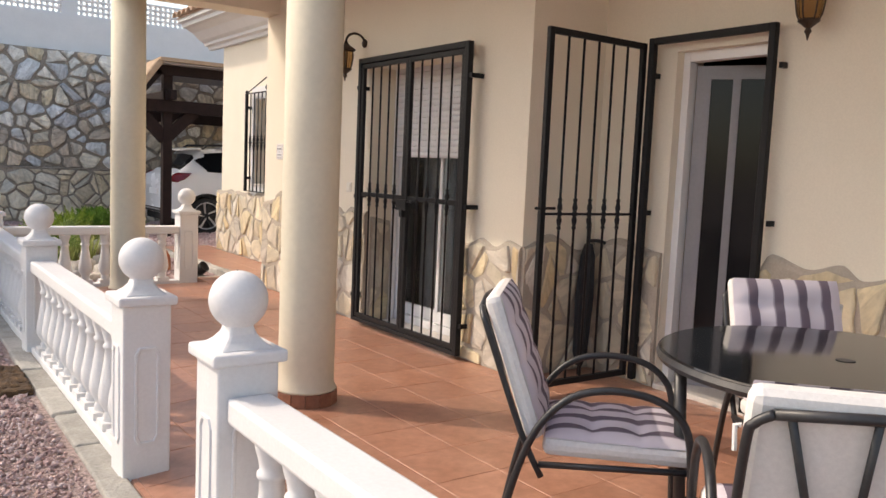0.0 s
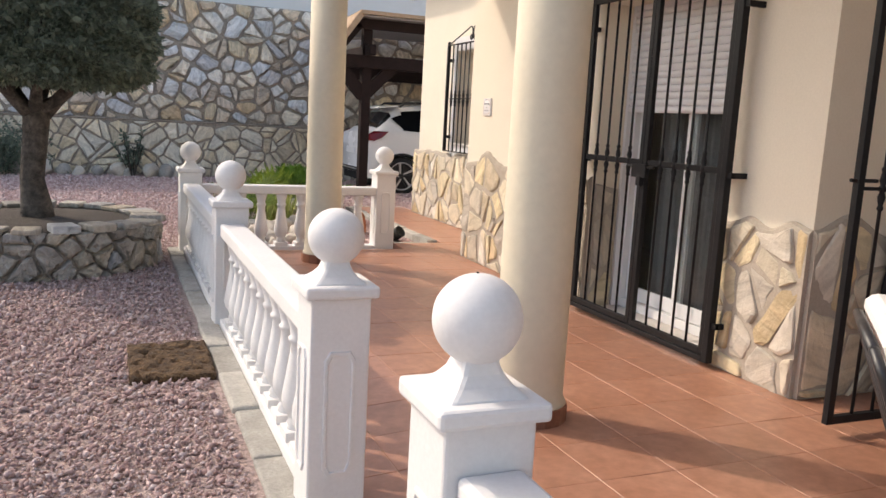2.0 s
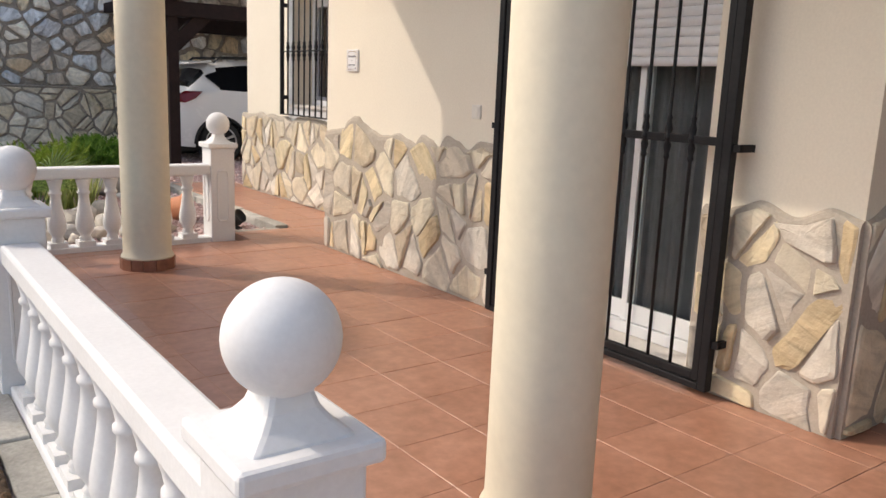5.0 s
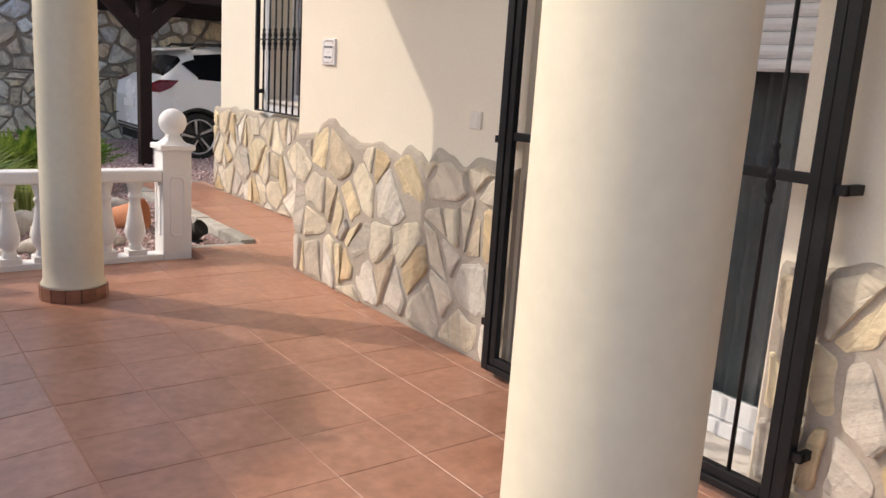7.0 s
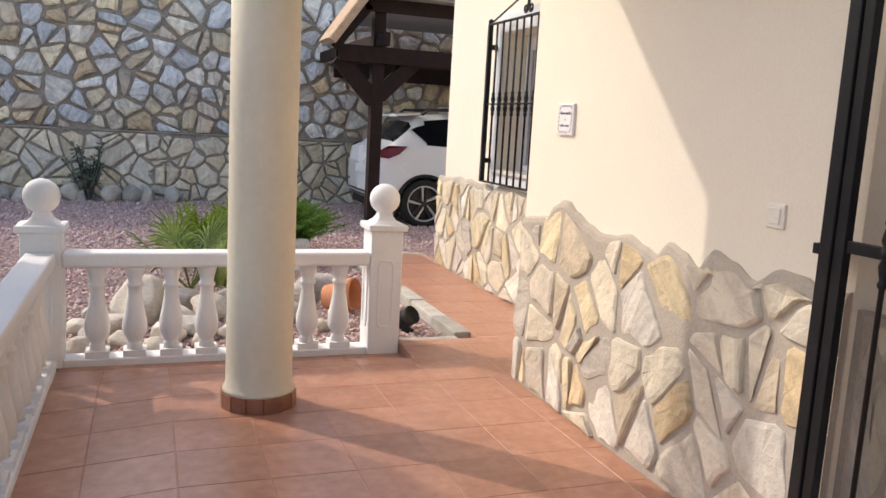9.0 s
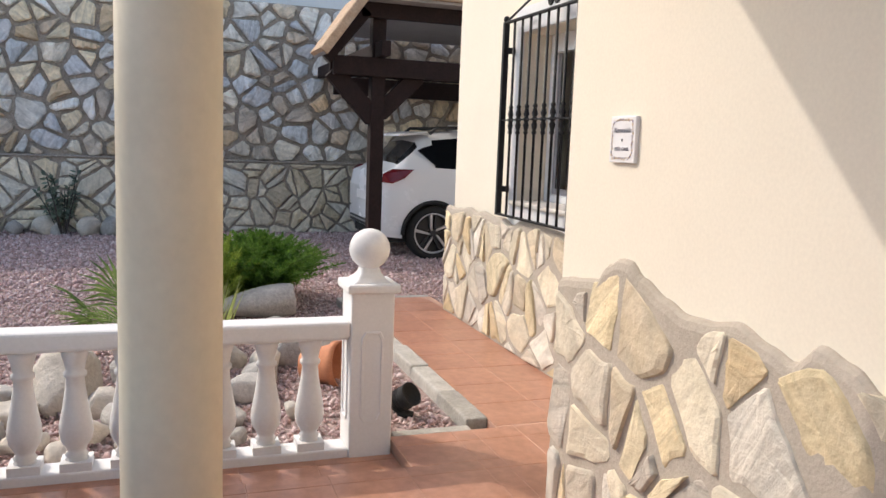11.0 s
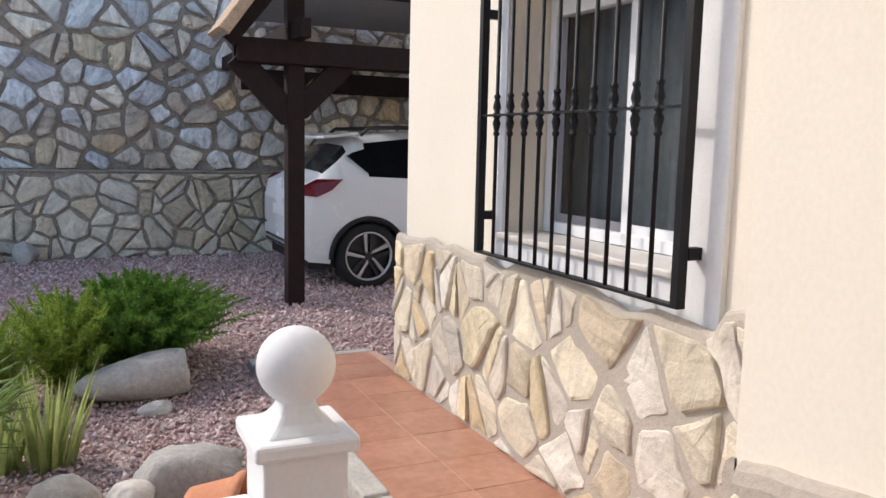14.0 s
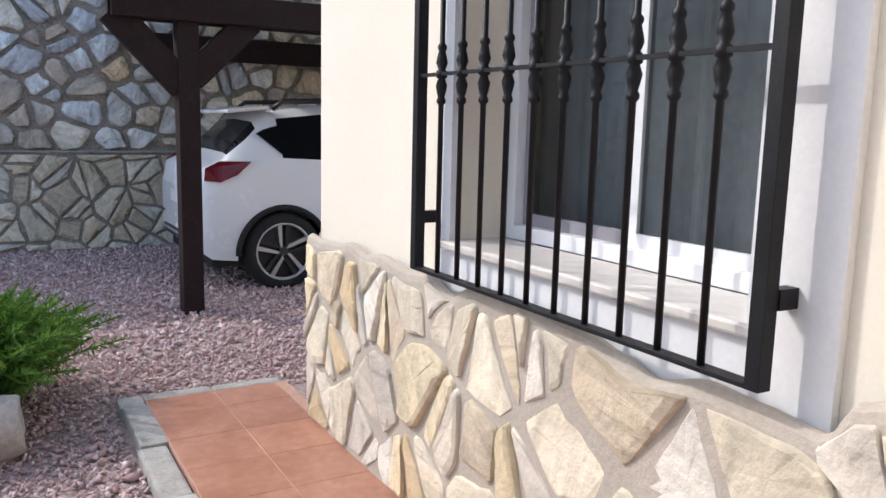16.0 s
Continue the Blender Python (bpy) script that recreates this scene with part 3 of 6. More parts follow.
g = empty("window_grille", (4.068, 8.964, 0.01), 90)
L = 1.416
bm = bmesh.new()
add_box(bm, (0, -0.018, 0.884), (0.034, 0.018, 2.163))
add_box(bm, (L - 0.034, -0.018, 0.884), (L, 0.018, 2.163))
add_box(bm, (0.034, -0.018, 0.884), (L - 0.034, 0.018, 0.896))
add_box(bm, (0.034, -0.018, 2.151), (L - 0.034, 0.018, 2.163))
part("outer_frame", bm, IRON, g, bevel=0.002)
part("cross_bar", box((0.034, -0.010, 1.516), (L - 0.034, 0.010, 1.526)), IRON, g)
me = bar_mesh(0.894, 2.153, 1.52, 0.0085)
for i in range(10):
    o = new("bar", me)
    o.parent = g
    o.location = (0.034 + (L - 0.068) * (i + 1) / 11, 0, 0)
for u in (0.0, L - 0.03):
    for z in (1.06, 1.98):
        part("wall_bracket", box((u + (0.004 if u else -0.004), -0.085, z - 0.02), (u + (0.034 if u else 0.026), -0.018, z + 0.02)), IRON, g)
for s in (0, 1):
    a = 0.02 if not s else L - 0.02
    d = -1 if not s else 1
    sp = [(a, 0, 2.163), (L / 2 + d * 0.12, 0, 2.315), (L / 2 + d * 0.07, 0, 2.335), (L / 2 + d * 0.03, 0, 2.325), (L / 2 + d * 0.012, 0, 2.29)]
    for k in range(20):
        th, r = k * 0.42, 0.034 - 0.0011 * k
        sp.append((L / 2 + d * (0.044 - r * math.cos(th)), 0, 2.215 - r * math.sin(th)))
    part("pediment_rod", tube(sp, 0.0075, 8), IRON, g, smooth=True)
    bm = bmesh.new()
    bmesh.ops.create_uvsphere(bm, u_segments=12, v_segments=8, radius=0.022, matrix=pose(a, 0, 2.18))
    part("knob", bm, IRON, g, smooth=True)
tagged(g, "black iron window grille with a scrolled top", "window grille")

# ---- wall fittings ----
AMBER = glass("amber_glass", (0.42, 0.26, 0.12))
BRONZE = surface("dark_bronze", (0.03, 0.022, 0.018), (0.05, 0.035, 0.025), 14, 0.5, 0.2, 80, metal=0.4, fine=0.2)


def lantern(at, out=0.17):
    """A hanging wall lantern; at is the wall plate, the lantern hangs on the -x side."""
    l = empty("wall_lantern", at)
    part("wall_plate", lathe([(0.03, 0), (0.035, 0.01), (0.02, 0.025)], 16, pose(0, 0, 0, 0, -90, 0)), BRONZE, l, smooth=True)
    arc = [(-out * (0.5 - 0.5 * math.cos(a)) - 0.01, 0, 0.07 * math.sin(a)) for a in [math.pi * k / 12 for k in range(13)]]
    part("arm", tube(arc, 0.01, 8), BRONZE, l, smooth=True)
    q = pose(-out - 0.01, 0, 0)
    part("roof_cap", lathe([(0.008, 0.0), (0.02, -0.02), (0.03, -0.03), (0.075, -0.06), (0.08, -0.075), (0.062, -0.08)], 12, q), BRONZE, l)
    part("glass_body", lathe([(0.06, -0.08), (0.066, -0.12), (0.055, -0.19), (0.04, -0.22)], 12, q), AMBER, l, "amber glass")
    for k in range(6):
        a = math.pi * k / 3
        c, s = math.cos(a), math.sin(a)
        part("rib", tube([(-out - 0.01 + r * c, r * s, z) for r, z in ((0.064, -0.08), (0.07, -0.12), (0.059, -0.19), (0.043, -0.225))], 0.004, 6), BRONZE, l)
    part("lower_cup", lathe([(0.05, -0.215), (0.055, -0.225), (0.03, -0.245), (0.012, -0.26), (0.018, -0.275), (0.01, -0.29), (0.002, -0.32)], 12, q), BRONZE, l)
    return tagged(l, "dark bronze wall lantern with amber glass", "wall lamp", "wall lanterns")


lantern((WALL_X, 5.98, 2.29))
lantern((DOOR_X, 2.42, 2.335), 0.12)

sign = empty("welcome_tile", (WALL_X, 7.603, 1.398), -90)
SIGN_WHITE = surface("glazed_white", (0.80, 0.79, 0.80), (0.84, 0.83, 0.84), 8, 0.25, 0.02, 40, fine=0.02)
PLUM = surface("blue_glaze", (0.12, 0.14, 0.30), (0.30, 0.20, 0.26), 60, 0.3, 0, 60)
INK = surface("black_glaze", (0.13, 0.13, 0.17), (0.20, 0.20, 0.24), 40, 0.3, 0, 60)
OCHRE = surface("ochre_glaze", (0.45, 0.28, 0.08), (0.5, 0.34, 0.14), 40, 0.3, 0, 60)
part("plaque", box((-0.075, -0.014, -0.075), (0.075, 0.004, 0.075)), SIGN_WHITE, sign, bevel=0.003)
rng = random.Random(4)
for k in range(64):
    a = 2 * math.pi * k / 64
    c, s = math.cos(a), math.sin(a)
    q = 0.062 / max(abs(c), abs(s)) ** 0.9 if max(abs(c), abs(s)) > 0.72 else 0.079
    q += rng.uniform(-0.004, 0.003)
    u = max(-0.066, min(0.066, q * c))
    v = max(-0.066, min(0.066, q * s))
    r = rng.uniform(0.0022, 0.0048)
    bm = bmesh.new()
    bmesh.ops.create_circle(bm, cap_ends=True, segments=7, radius=r, matrix=pose(u, -0.0152 - 0.0002 * (k % 2), v, 90, 0, 0))
    part("border_mark", bm, OCHRE if k % 2 else PLUM, sign)
for text, size, v in (("Bienvenido", 0.0235, 0.022), ("a", 0.020, -0.006), ("esta casa.", 0.0235, -0.036)):
    cu = bpy.data.curves.new("lettering", "FONT")
    cu.body, cu.size, cu.align_x, cu.extrude, cu.shear = text, size, "CENTER", 0.0005, 0.25
    cu.materials.append(INK)
    o = new("lettering", cu)
    o.parent = sign
    o.matrix_local = pose(0, -0.0156, v, 90, 0, 0)
tagged(sign, "white glazed welcome tile with a painted border", "wall plaque")

SWITCH = surface("cream_switch", (0.74, 0.70, 0.62), (0.78, 0.74, 0.67), 8, 0.4, 0.02, 40, fine=0.02)
s = empty("light_switch", (WALL_X, 6.173, 1.109), -90)
part("plate", box((-0.04, -0.01, -0.04), (0.04, 0.003, 0.04)), SWITCH, s, bevel=0.004)
part("rocker", box((-0.024, -0.014, -0.026), (0.024, -0.009, 0.026)), SWITCH, s, bevel=0.002)
tagged(s, "cream outdoor light switch on the plaster", "light switch")

# cornice and roof tiles over the window wall
bm = bmesh.new()
prof = [(WIN_X + 0.001, 2.88), (4.10, 2.88), (4.085, 2.92), (4.03, 2.935), (4.02, 2.97), (3.96, 3.0), (3.86, 3.09), (3.76, 3.14), (3.70, 3.15), (3.70, 3.20), (3.64, 3.21), (3.64, 3.26), (WIN_X + 0.001, 3.26)]
a = [bm.verts.new((x, 7.96, z)) for x, z in prof]
b = [bm.verts.new((x, HOUSE_Y + 0.45, z)) for x, z in prof]
bm.faces.new(a)
bm.faces.new(b[::-1])
for i in range(len(prof)):
    j = (i + 1) % len(prof)
    bm.faces.new((a[i], a[j], b[j], b[i]))
tagged(part("cornice", bm, WHITE), "white moulded cornice under the eave", "cornice", kind="structure")
ROOF = surface("roof_tile", (0.50, 0.34, 0.24), (0.60, 0.45, 0.34), 9, 0.9, 0.3, 50, vary=0.12, fine=0.15)
roof = empty("eave_tiles", (0, 0, 0))
bm = bmesh.new()
n = 9
outer = [(0.1 * math.cos(math.pi * k / n), 0.075 * math.sin(math.pi * k / n)) for k in range(n + 1)]
inner = [(0.085 * math.cos(math.pi * k / n), 0.06 * math.sin(math.pi * k / n)) for k in range(n + 1)]
loop = outer + inner[::-1]
a = [bm.verts.new((0, u, v)) for u, v in loop]
b = [bm.verts.new((0.62, u, v + 0.18)) for u, v in loop]
for i in range(len(loop)):
    j = (i + 1) % len(loop)
    bm.faces.new((a[i], a[j], b[j], b[i]))
for i in range(n):
    bm.faces.new((a[i], a[2 * n + 1 - i], a[2 * n - i], a[i + 1]))
me = bpy.data.meshes.new("roof_tile")
bmesh.ops.recalc_face_normals(bm, faces=bm.faces)
bm.to_mesh(me)
bm.free()
me.materials.append(ROOF)
y = 8.15
while y < HOUSE_Y + 0.4:
    o = new("roof_tile", me)
    o.parent = roof
    o.location = (3.56, y, 3.265)
    y += 0.205
part("roof_bed", slab([(3.62, 8.06, 3.255), (4.4, 8.06, 3.49), (4.4, HOUSE_Y + 0.45, 3.49), (3.62, HOUSE_Y + 0.45, 3.255)], 0.012), ROOF, roof)
tagged(roof, "row of weathered terracotta barrel tiles on the eave", "roof tiles", kind="structure")


# ---- furniture ----
def stripes(name):
    m = bpy.data.materials.new(name)
    m.use_nodes = True
    nt = m.node_tree
    tc = nt.nodes.new("ShaderNodeTexCoord")
    sp = nt.nodes.new("ShaderNodeSeparateXYZ")
    nt.links.new(tc.outputs["Object"], sp.inputs[0])
    mo = nt.nodes.new("ShaderNodeMath")
    mo.operation = "MULTIPLY_ADD"
    mo.inputs[1].default_value, mo.inputs[2].default_value = 9.6, 10.25
    nt.links.new(sp.outputs["X"], mo.inputs[0])
    fr = nt.nodes.new("ShaderNodeMath")
    fr.operation = "FRACT"
    nt.links.new(mo.outputs[0], fr.inputs[0])
    cr = nt.nodes.new("ShaderNodeValToRGB")
    cr.color_ramp.interpolation = "CONSTANT"
    e = cr.color_ramp.elements
    e[0].position, e[0].color = 0.0, (0.66, 0.60, 0.66, 1)
    e[1].position, e[1].color = 0.64, (0.16, 0.125, 0.16, 1)
    e.new(0.58).color = (0.36, 0.31, 0.36, 1)
    nt.links.new(fr.outputs[0], cr.inputs["Fac"])
    bs = nt.nodes["Principled BSDF"]
    bs.inputs["Roughness"].default_value = 0.9
    nt.links.new(cr.outputs["Color"], bs.inputs["Base Color"])
    no = nt.nodes.new("ShaderNodeTexNoise")
    no.inputs["Scale"].default_value = 300
    bp = nt.nodes.new("ShaderNodeBump")
    bp.inputs["Strength"].default_value, bp.inputs["Distance"].default_value = 0.3, 0.002
    nt.links.new(no.outputs["Fac"], bp.inputs["Height"])
    nt.links.new(bp.outputs["Normal"], bs.inputs["Normal"])
    return m


STRIPE = stripes("striped_fabric")
CLOTH = surface("white_cloth", (0.70, 0.68, 0.66), (0.76, 0.74, 0.72), 9, 0.9, 0.3, 80, fine=0.05, dist=0.004)
STEEL = surface("charcoal_steel", (0.022, 0.022, 0.024), (0.032, 0.032, 0.035), 10, 0.4, 0.05, 60, fine=0.15)


def pad(w, l, t, tufts):
    """The top of a tufted pad, w by l, with its crown t high and dimples at tufts."""
    bm = bmesh.new()
    nx, ny = 26, 34
    grid = []
    for j in range(ny + 1):
        row = []
        for i in range(nx + 1):
            u, v = i / nx * 2 - 1, j / ny * 2 - 1
            h = t * (1 - abs(u) ** 5) * (1 - abs(v) ** 7)
            for tu, tv in tufts:
                h -= 0.55 * t * math.exp(-(((u - tu) * w / 2) ** 2 + ((v - tv) * l / 2) ** 2) / 0.0022)
            for tv in {tv for _, tv in tufts}:
                h -= 0.22 * t * math.exp(-(((v - tv) * l / 2) ** 2) / 0.0003)
            row.append(bm.verts.new((u * w / 2 * (1 - 0.03 * abs(v) ** 6), v * l / 2, h)))
        grid.append(row)
    for j in range(ny):
        for i in range(nx):
            bm.faces.new((grid[j][i], grid[j][i + 1], grid[j + 1][i + 1], grid[j + 1][i]))
    return bm


def chair(at, rz):
    """Local -y is the front of the seat."""
    c = empty("patio_chair", at, rz)
    for s in (-1, 1):
        x = 0.26 * s
        part("arm_frame", tube(rounded([(x, -0.30, 0.0), (x, -0.285, 0.30), (x, -0.27, 0.47), (x, -0.23, 0.55), (x, -0.15, 0.60), (x, -0.02, 0.615), (x, 0.10, 0.585), (x, 0.19, 0.50),
                                (x, 0.25, 0.38), (x, 0.30, 0.20), (x, 0.34, 0.0)]), 0.013, 10), STEEL, c, smooth=True)
        part("back_upright", tube(rounded([(0.235 * s, 0.19, 0.30), (0.235 * s, 0.265, 0.45), (0.235 * s, 0.385, 0.77), (0.225 * s, 0.405, 0.82), (0.19 * s, 0.415, 0.845)]), 0.011, 10), STEEL, c, smooth=True)
        part("seat_rail", tube([(0.245 * s, -0.29, 0.365), (0.245 * s, 0.20, 0.345)], 0.011, 10), STEEL, c, smooth=True)
    part("back_rail", tube([(-0.19, 0.415, 0.845), (0, 0.42, 0.855), (0.19, 0.415, 0.845)], 0.012, 10), STEEL, c, smooth=True)
    part("front_rail", tube([(-0.26, -0.285, 0.36), (0.26, -0.285, 0.36)], 0.011, 10), STEEL, c, smooth=True)
    for s in (-1, 0, 1):
        part("back_slat", tube([(0.03 * s, 0.235, 0.36), (0.09 * s, 0.325, 0.6), (0.16 * s, 0.417, 0.85)], 0.009, 8), STEEL, c, smooth=True)
    seat = part("seat_cushion", box((-0.235, -0.30, 0.37), (0.235, 0.19, 0.435)), CLOTH, c, "white tufted cushion", bevel=0.024)
    top = part("seat_cover", pad(0.46, 0.48, 0.03, [(-0.5, -0.3), (0.5, -0.3), (-0.5, 0.35), (0.5, 0.35)]), STRIPE, seat, "mauve striped cover", smooth=True)
    top.matrix_local = pose(0, -0.055, 0.433)
    tilt = pose(0, 0.185, 0.43, 70.5, 0, 0)
    back = part("back_cushion", box((-0.235, 0.0, -0.062), (0.235, 0.50, 0.0), tilt), CLOTH, c, "white tufted cushion", bevel=0.024)
    top = part("back_cover", pad(0.46, 0.49, 0.03, [(-0.5, -0.55), (0.5, -0.55), (-0.5, 0.0), (0.5, 0.0), (-0.5, 0.55), (0.5, 0.55)]), STRIPE, back, "mauve striped cover", smooth=True)
    top.matrix_local = tilt @ pose(0, 0.25, -0.002)
    for v in (0.10, 0.40):
        part("tie", tube([tilt @ Vector((s * 0.24, v, -0.03)) for s in (1.0, 1.05)] + [tilt @ Vector((0.25, v - 0.05, -0.05))], 0.006, 6), CLOTH, back)
    return tagged(c, "charcoal steel patio chair with mauve striped cushions", "chair", "chairs round the table")


chair((2.082, 2.02, 0), 90 - 45)
chair((2.945, 1.70, 0), 90 - 122)
chair((1.87, 1.108, 0), 90 + 42)

t = empty("patio_table", (2.55, 1.415, 0.016))
TABLE_GLASS = surface("black_table_glass", (0.008, 0.008, 0.009), (0.011, 0.011, 0.012), 2, 0.06, 0.0, 40, fine=0.02)
part("tabletop", lathe([(0.575, 0.712), (0.58, 0.716), (0.575, 0.722)], 64), TABLE_GLASS, t, "black tinted glass")
part("rim", lathe([(0.56, 0.685), (0.585, 0.685), (0.592, 0.70), (0.585, 0.7165), (0.576, 0.7165), (0.576, 0.711), (0.56, 0.711)], 64, caps=False), STEEL, t)
for k in range(4):
    a = radians(50 + 90 * k)
    part("leg", tube([(0.52 * math.cos(a), 0.52 * math.sin(a), 0.69), (0.50 * math.cos(a), 0.50 * math.sin(a), 0.35), (0.48 * math.cos(a), 0.48 * math.sin(a), -0.016)], 0.02, 12), STEEL, t, smooth=True)
for k in range(2):
    a = radians(50 + 90 * k)
    part("stretcher", tube([(0.49 * math.cos(a), 0.49 * math.sin(a), 0.22), (0, 0, 0.18 + 0.02 * k), (-0.49 * math.cos(a), -0.49 * math.sin(a), 0.22)], 0.012, 10), STEEL, t, smooth=True)
part("umbrella_hole", lathe([(0.022, 0.7215), (0.03, 0.7235), (0.022, 0.724)], 20, caps=True), STEEL, t, "dark umbrella hole ring")
tagged(t, "round patio table with a black glass top", "table")

u = empty("folded_umbrella", (3.74, 3.76, 0))
FABRIC = surface("dark_umbrella_cloth", (0.012, 0.013, 0.016), (0.02, 0.021, 0.025), 12, 0.8, 0.3, 60, fine=0.2)
m = pose(0, 0, 0, -5, 7, 0)
fold = bmesh.new()
rings = []
for z, r in ((0.06, 0.018), (0.15, 0.04), (0.5, 0.05), (0.78, 0.04), (0.86, 0.022)):
    rings.append([fold.verts.new(m @ Vector(((r * (1 + 0.28 * (k % 2))) * math.cos(math.pi * k / 8), (r * (1 + 0.28 * (k % 2))) * math.sin(math.pi * k / 8), z))) for k in range(16)])
for a, b in zip(rings, rings[1:]):
    for k in range(16):
        fold.faces.new((a[k], a[(k + 1) % 16], b[(k + 1) % 16], b[k]))
fold.faces.new(rings[0][::-1])
fold.faces.new(rings[-1])
part("canopy", fold, FABRIC, u, "furled dark canopy")
part("pole", tube([m @ Vector((0, 0, 0.0)), m @ Vector((0, 0, 1.0))], 0.01, 10), STEEL, u, smooth=True)
part("crank", tube([m @ Vector((0, 0, 0.88)), m @ Vector((0.05, -0.03, 0.885)), m @ Vector((0.10, -0.05, 0.875))], 0.012, 8), STEEL, u)
tagged(u, "furled dark umbrella leaning on the recess wall", "umbrella")

# ---- carport and car ----
TAN_EDGE = surface("carport_tile_edge", (0.42, 0.28, 0.18), (0.52, 0.38, 0.26), 9, 0.9, 0.3, 50, fine=0.15)
BOARD = surface("carport_underside", (0.30, 0.29, 0.29), (0.36, 0.35, 0.34), 3, 0.8, 0.1, 40, fine=0.08)


def beam(name, a, b, w, h, parent, material=WOOD):
    a, b = Vector(a), Vector(b)
    m = Matrix.Translation((a + b) / 2) @ (b - a).to_track_quat("X", "Z").to_matrix().to_4x4()
    l = (b - a).length
    return part(name, box((-l / 2, -w / 2, -h / 2), (l / 2, w / 2, h / 2), m), material, parent, bevel=0.006)


c = empty("carport")
PY = 14.08
for x in (4.13, 8.4):
    beam("post", (x, PY, GROUND - 0.02), (x, PY, 2.72), 0.15, 0.15, c)
    beam("brace", (x - 0.03, PY, 1.60), (x - 0.50, PY, 2.10), 0.12, 0.20, c)
    beam("brace", (x + 0.03, PY, 1.66), (x + 0.46, PY, 2.09), 0.12, 0.19, c)
    beam("cross_beam", (x, 13.7, 2.33), (x, 17.5, 2.33), 0.10, 0.16, c)
beam("tie_beam", (3.62, PY - 0.10, 2.15), (9.2, PY - 0.10, 2.15), 0.08, 0.20, c)
beam("tie_beam", (3.62, PY + 0.10, 2.15), (9.2, PY + 0.10, 2.15), 0.08, 0.20, c)
beam("rafter", (3.52, PY - 0.15, 2.22), (3.95, PY - 0.15, 2.75), 0.08, 0.17, c)
beam("top_beam", (3.90, PY - 0.15, 2.74), (9.2, PY - 0.15, 2.74), 0.08, 0.16, c)
beam("wall_beam", (4.3, 17.38, 2.15), (9.2, 17.38, 2.15), 0.10, 0.26, c)
part("side_roof", slab([(3.48, 13.62, 2.22), (3.90, 13.62, 2.78), (3.90, 14.4, 2.78), (3.48, 14.25, 2.22)], 0.03), BOARD, c)
part("roof_deck", slab([(3.90, 13.62, 2.815), (9.3, 13.62, 2.815), (9.3, 17.45, 2.88), (4.3, 17.45, 2.88)], 0.03), BOARD, c)
beam("barge_board", (3.45, 13.60, 2.24), (3.895, 13.60, 2.855), 0.05, 0.09, c, TAN_EDGE)
part("roof_cover", slab([(3.87, 13.56, 2.848), (9.35, 13.56, 2.848), (9.35, 17.45, 2.915), (4.28, 17.45, 2.915)], 0.06), TAN_EDGE, c)
part("side_cover", slab([(3.46, 13.63, 2.25), (3.87, 13.63, 2.82), (3.87, 14.4, 2.82), (3.46, 14.25, 2.25)], 0.05), TAN_EDGE, c)
tagged(c, "dark-stained timber carport with a tan tiled roof", "carport")

CAR_PAINT = surface("white_car_paint", (0.76, 0.78, 0.80), (0.80, 0.81, 0.83), 2, 0.25, 0.0, 60, fine=0.01)
CAR_GLASS = surface("dark_car_glass", (0.006, 0.007, 0.009), (0.009, 0.010, 0.012), 2, 0.08, 0.0, 60, fine=0.02, spec=0.2)
RUBBER = surface("black_rubber", (0.012, 0.012, 0.012), (0.018, 0.018, 0.018), 20, 0.8, 0.2, 80, fine=0.2)
RIM = surface("machined_rim", (0.55, 0.55, 0.56), (0.6, 0.6, 0.61), 12, 0.35, 0.02, 60, metal=0.7, fine=0.05)
RIM_DARK = surface("dark_rim", (0.02, 0.02, 0.022), (0.03, 0.03, 0.032), 12, 0.5, 0.05, 60, fine=0.1)
LAMP_RED = surface("red_tail_lamp", (0.12, 0.003, 0.008), (0.20, 0.006, 0.012), 16, 0.15, 0.05, 50, fine=0.15)


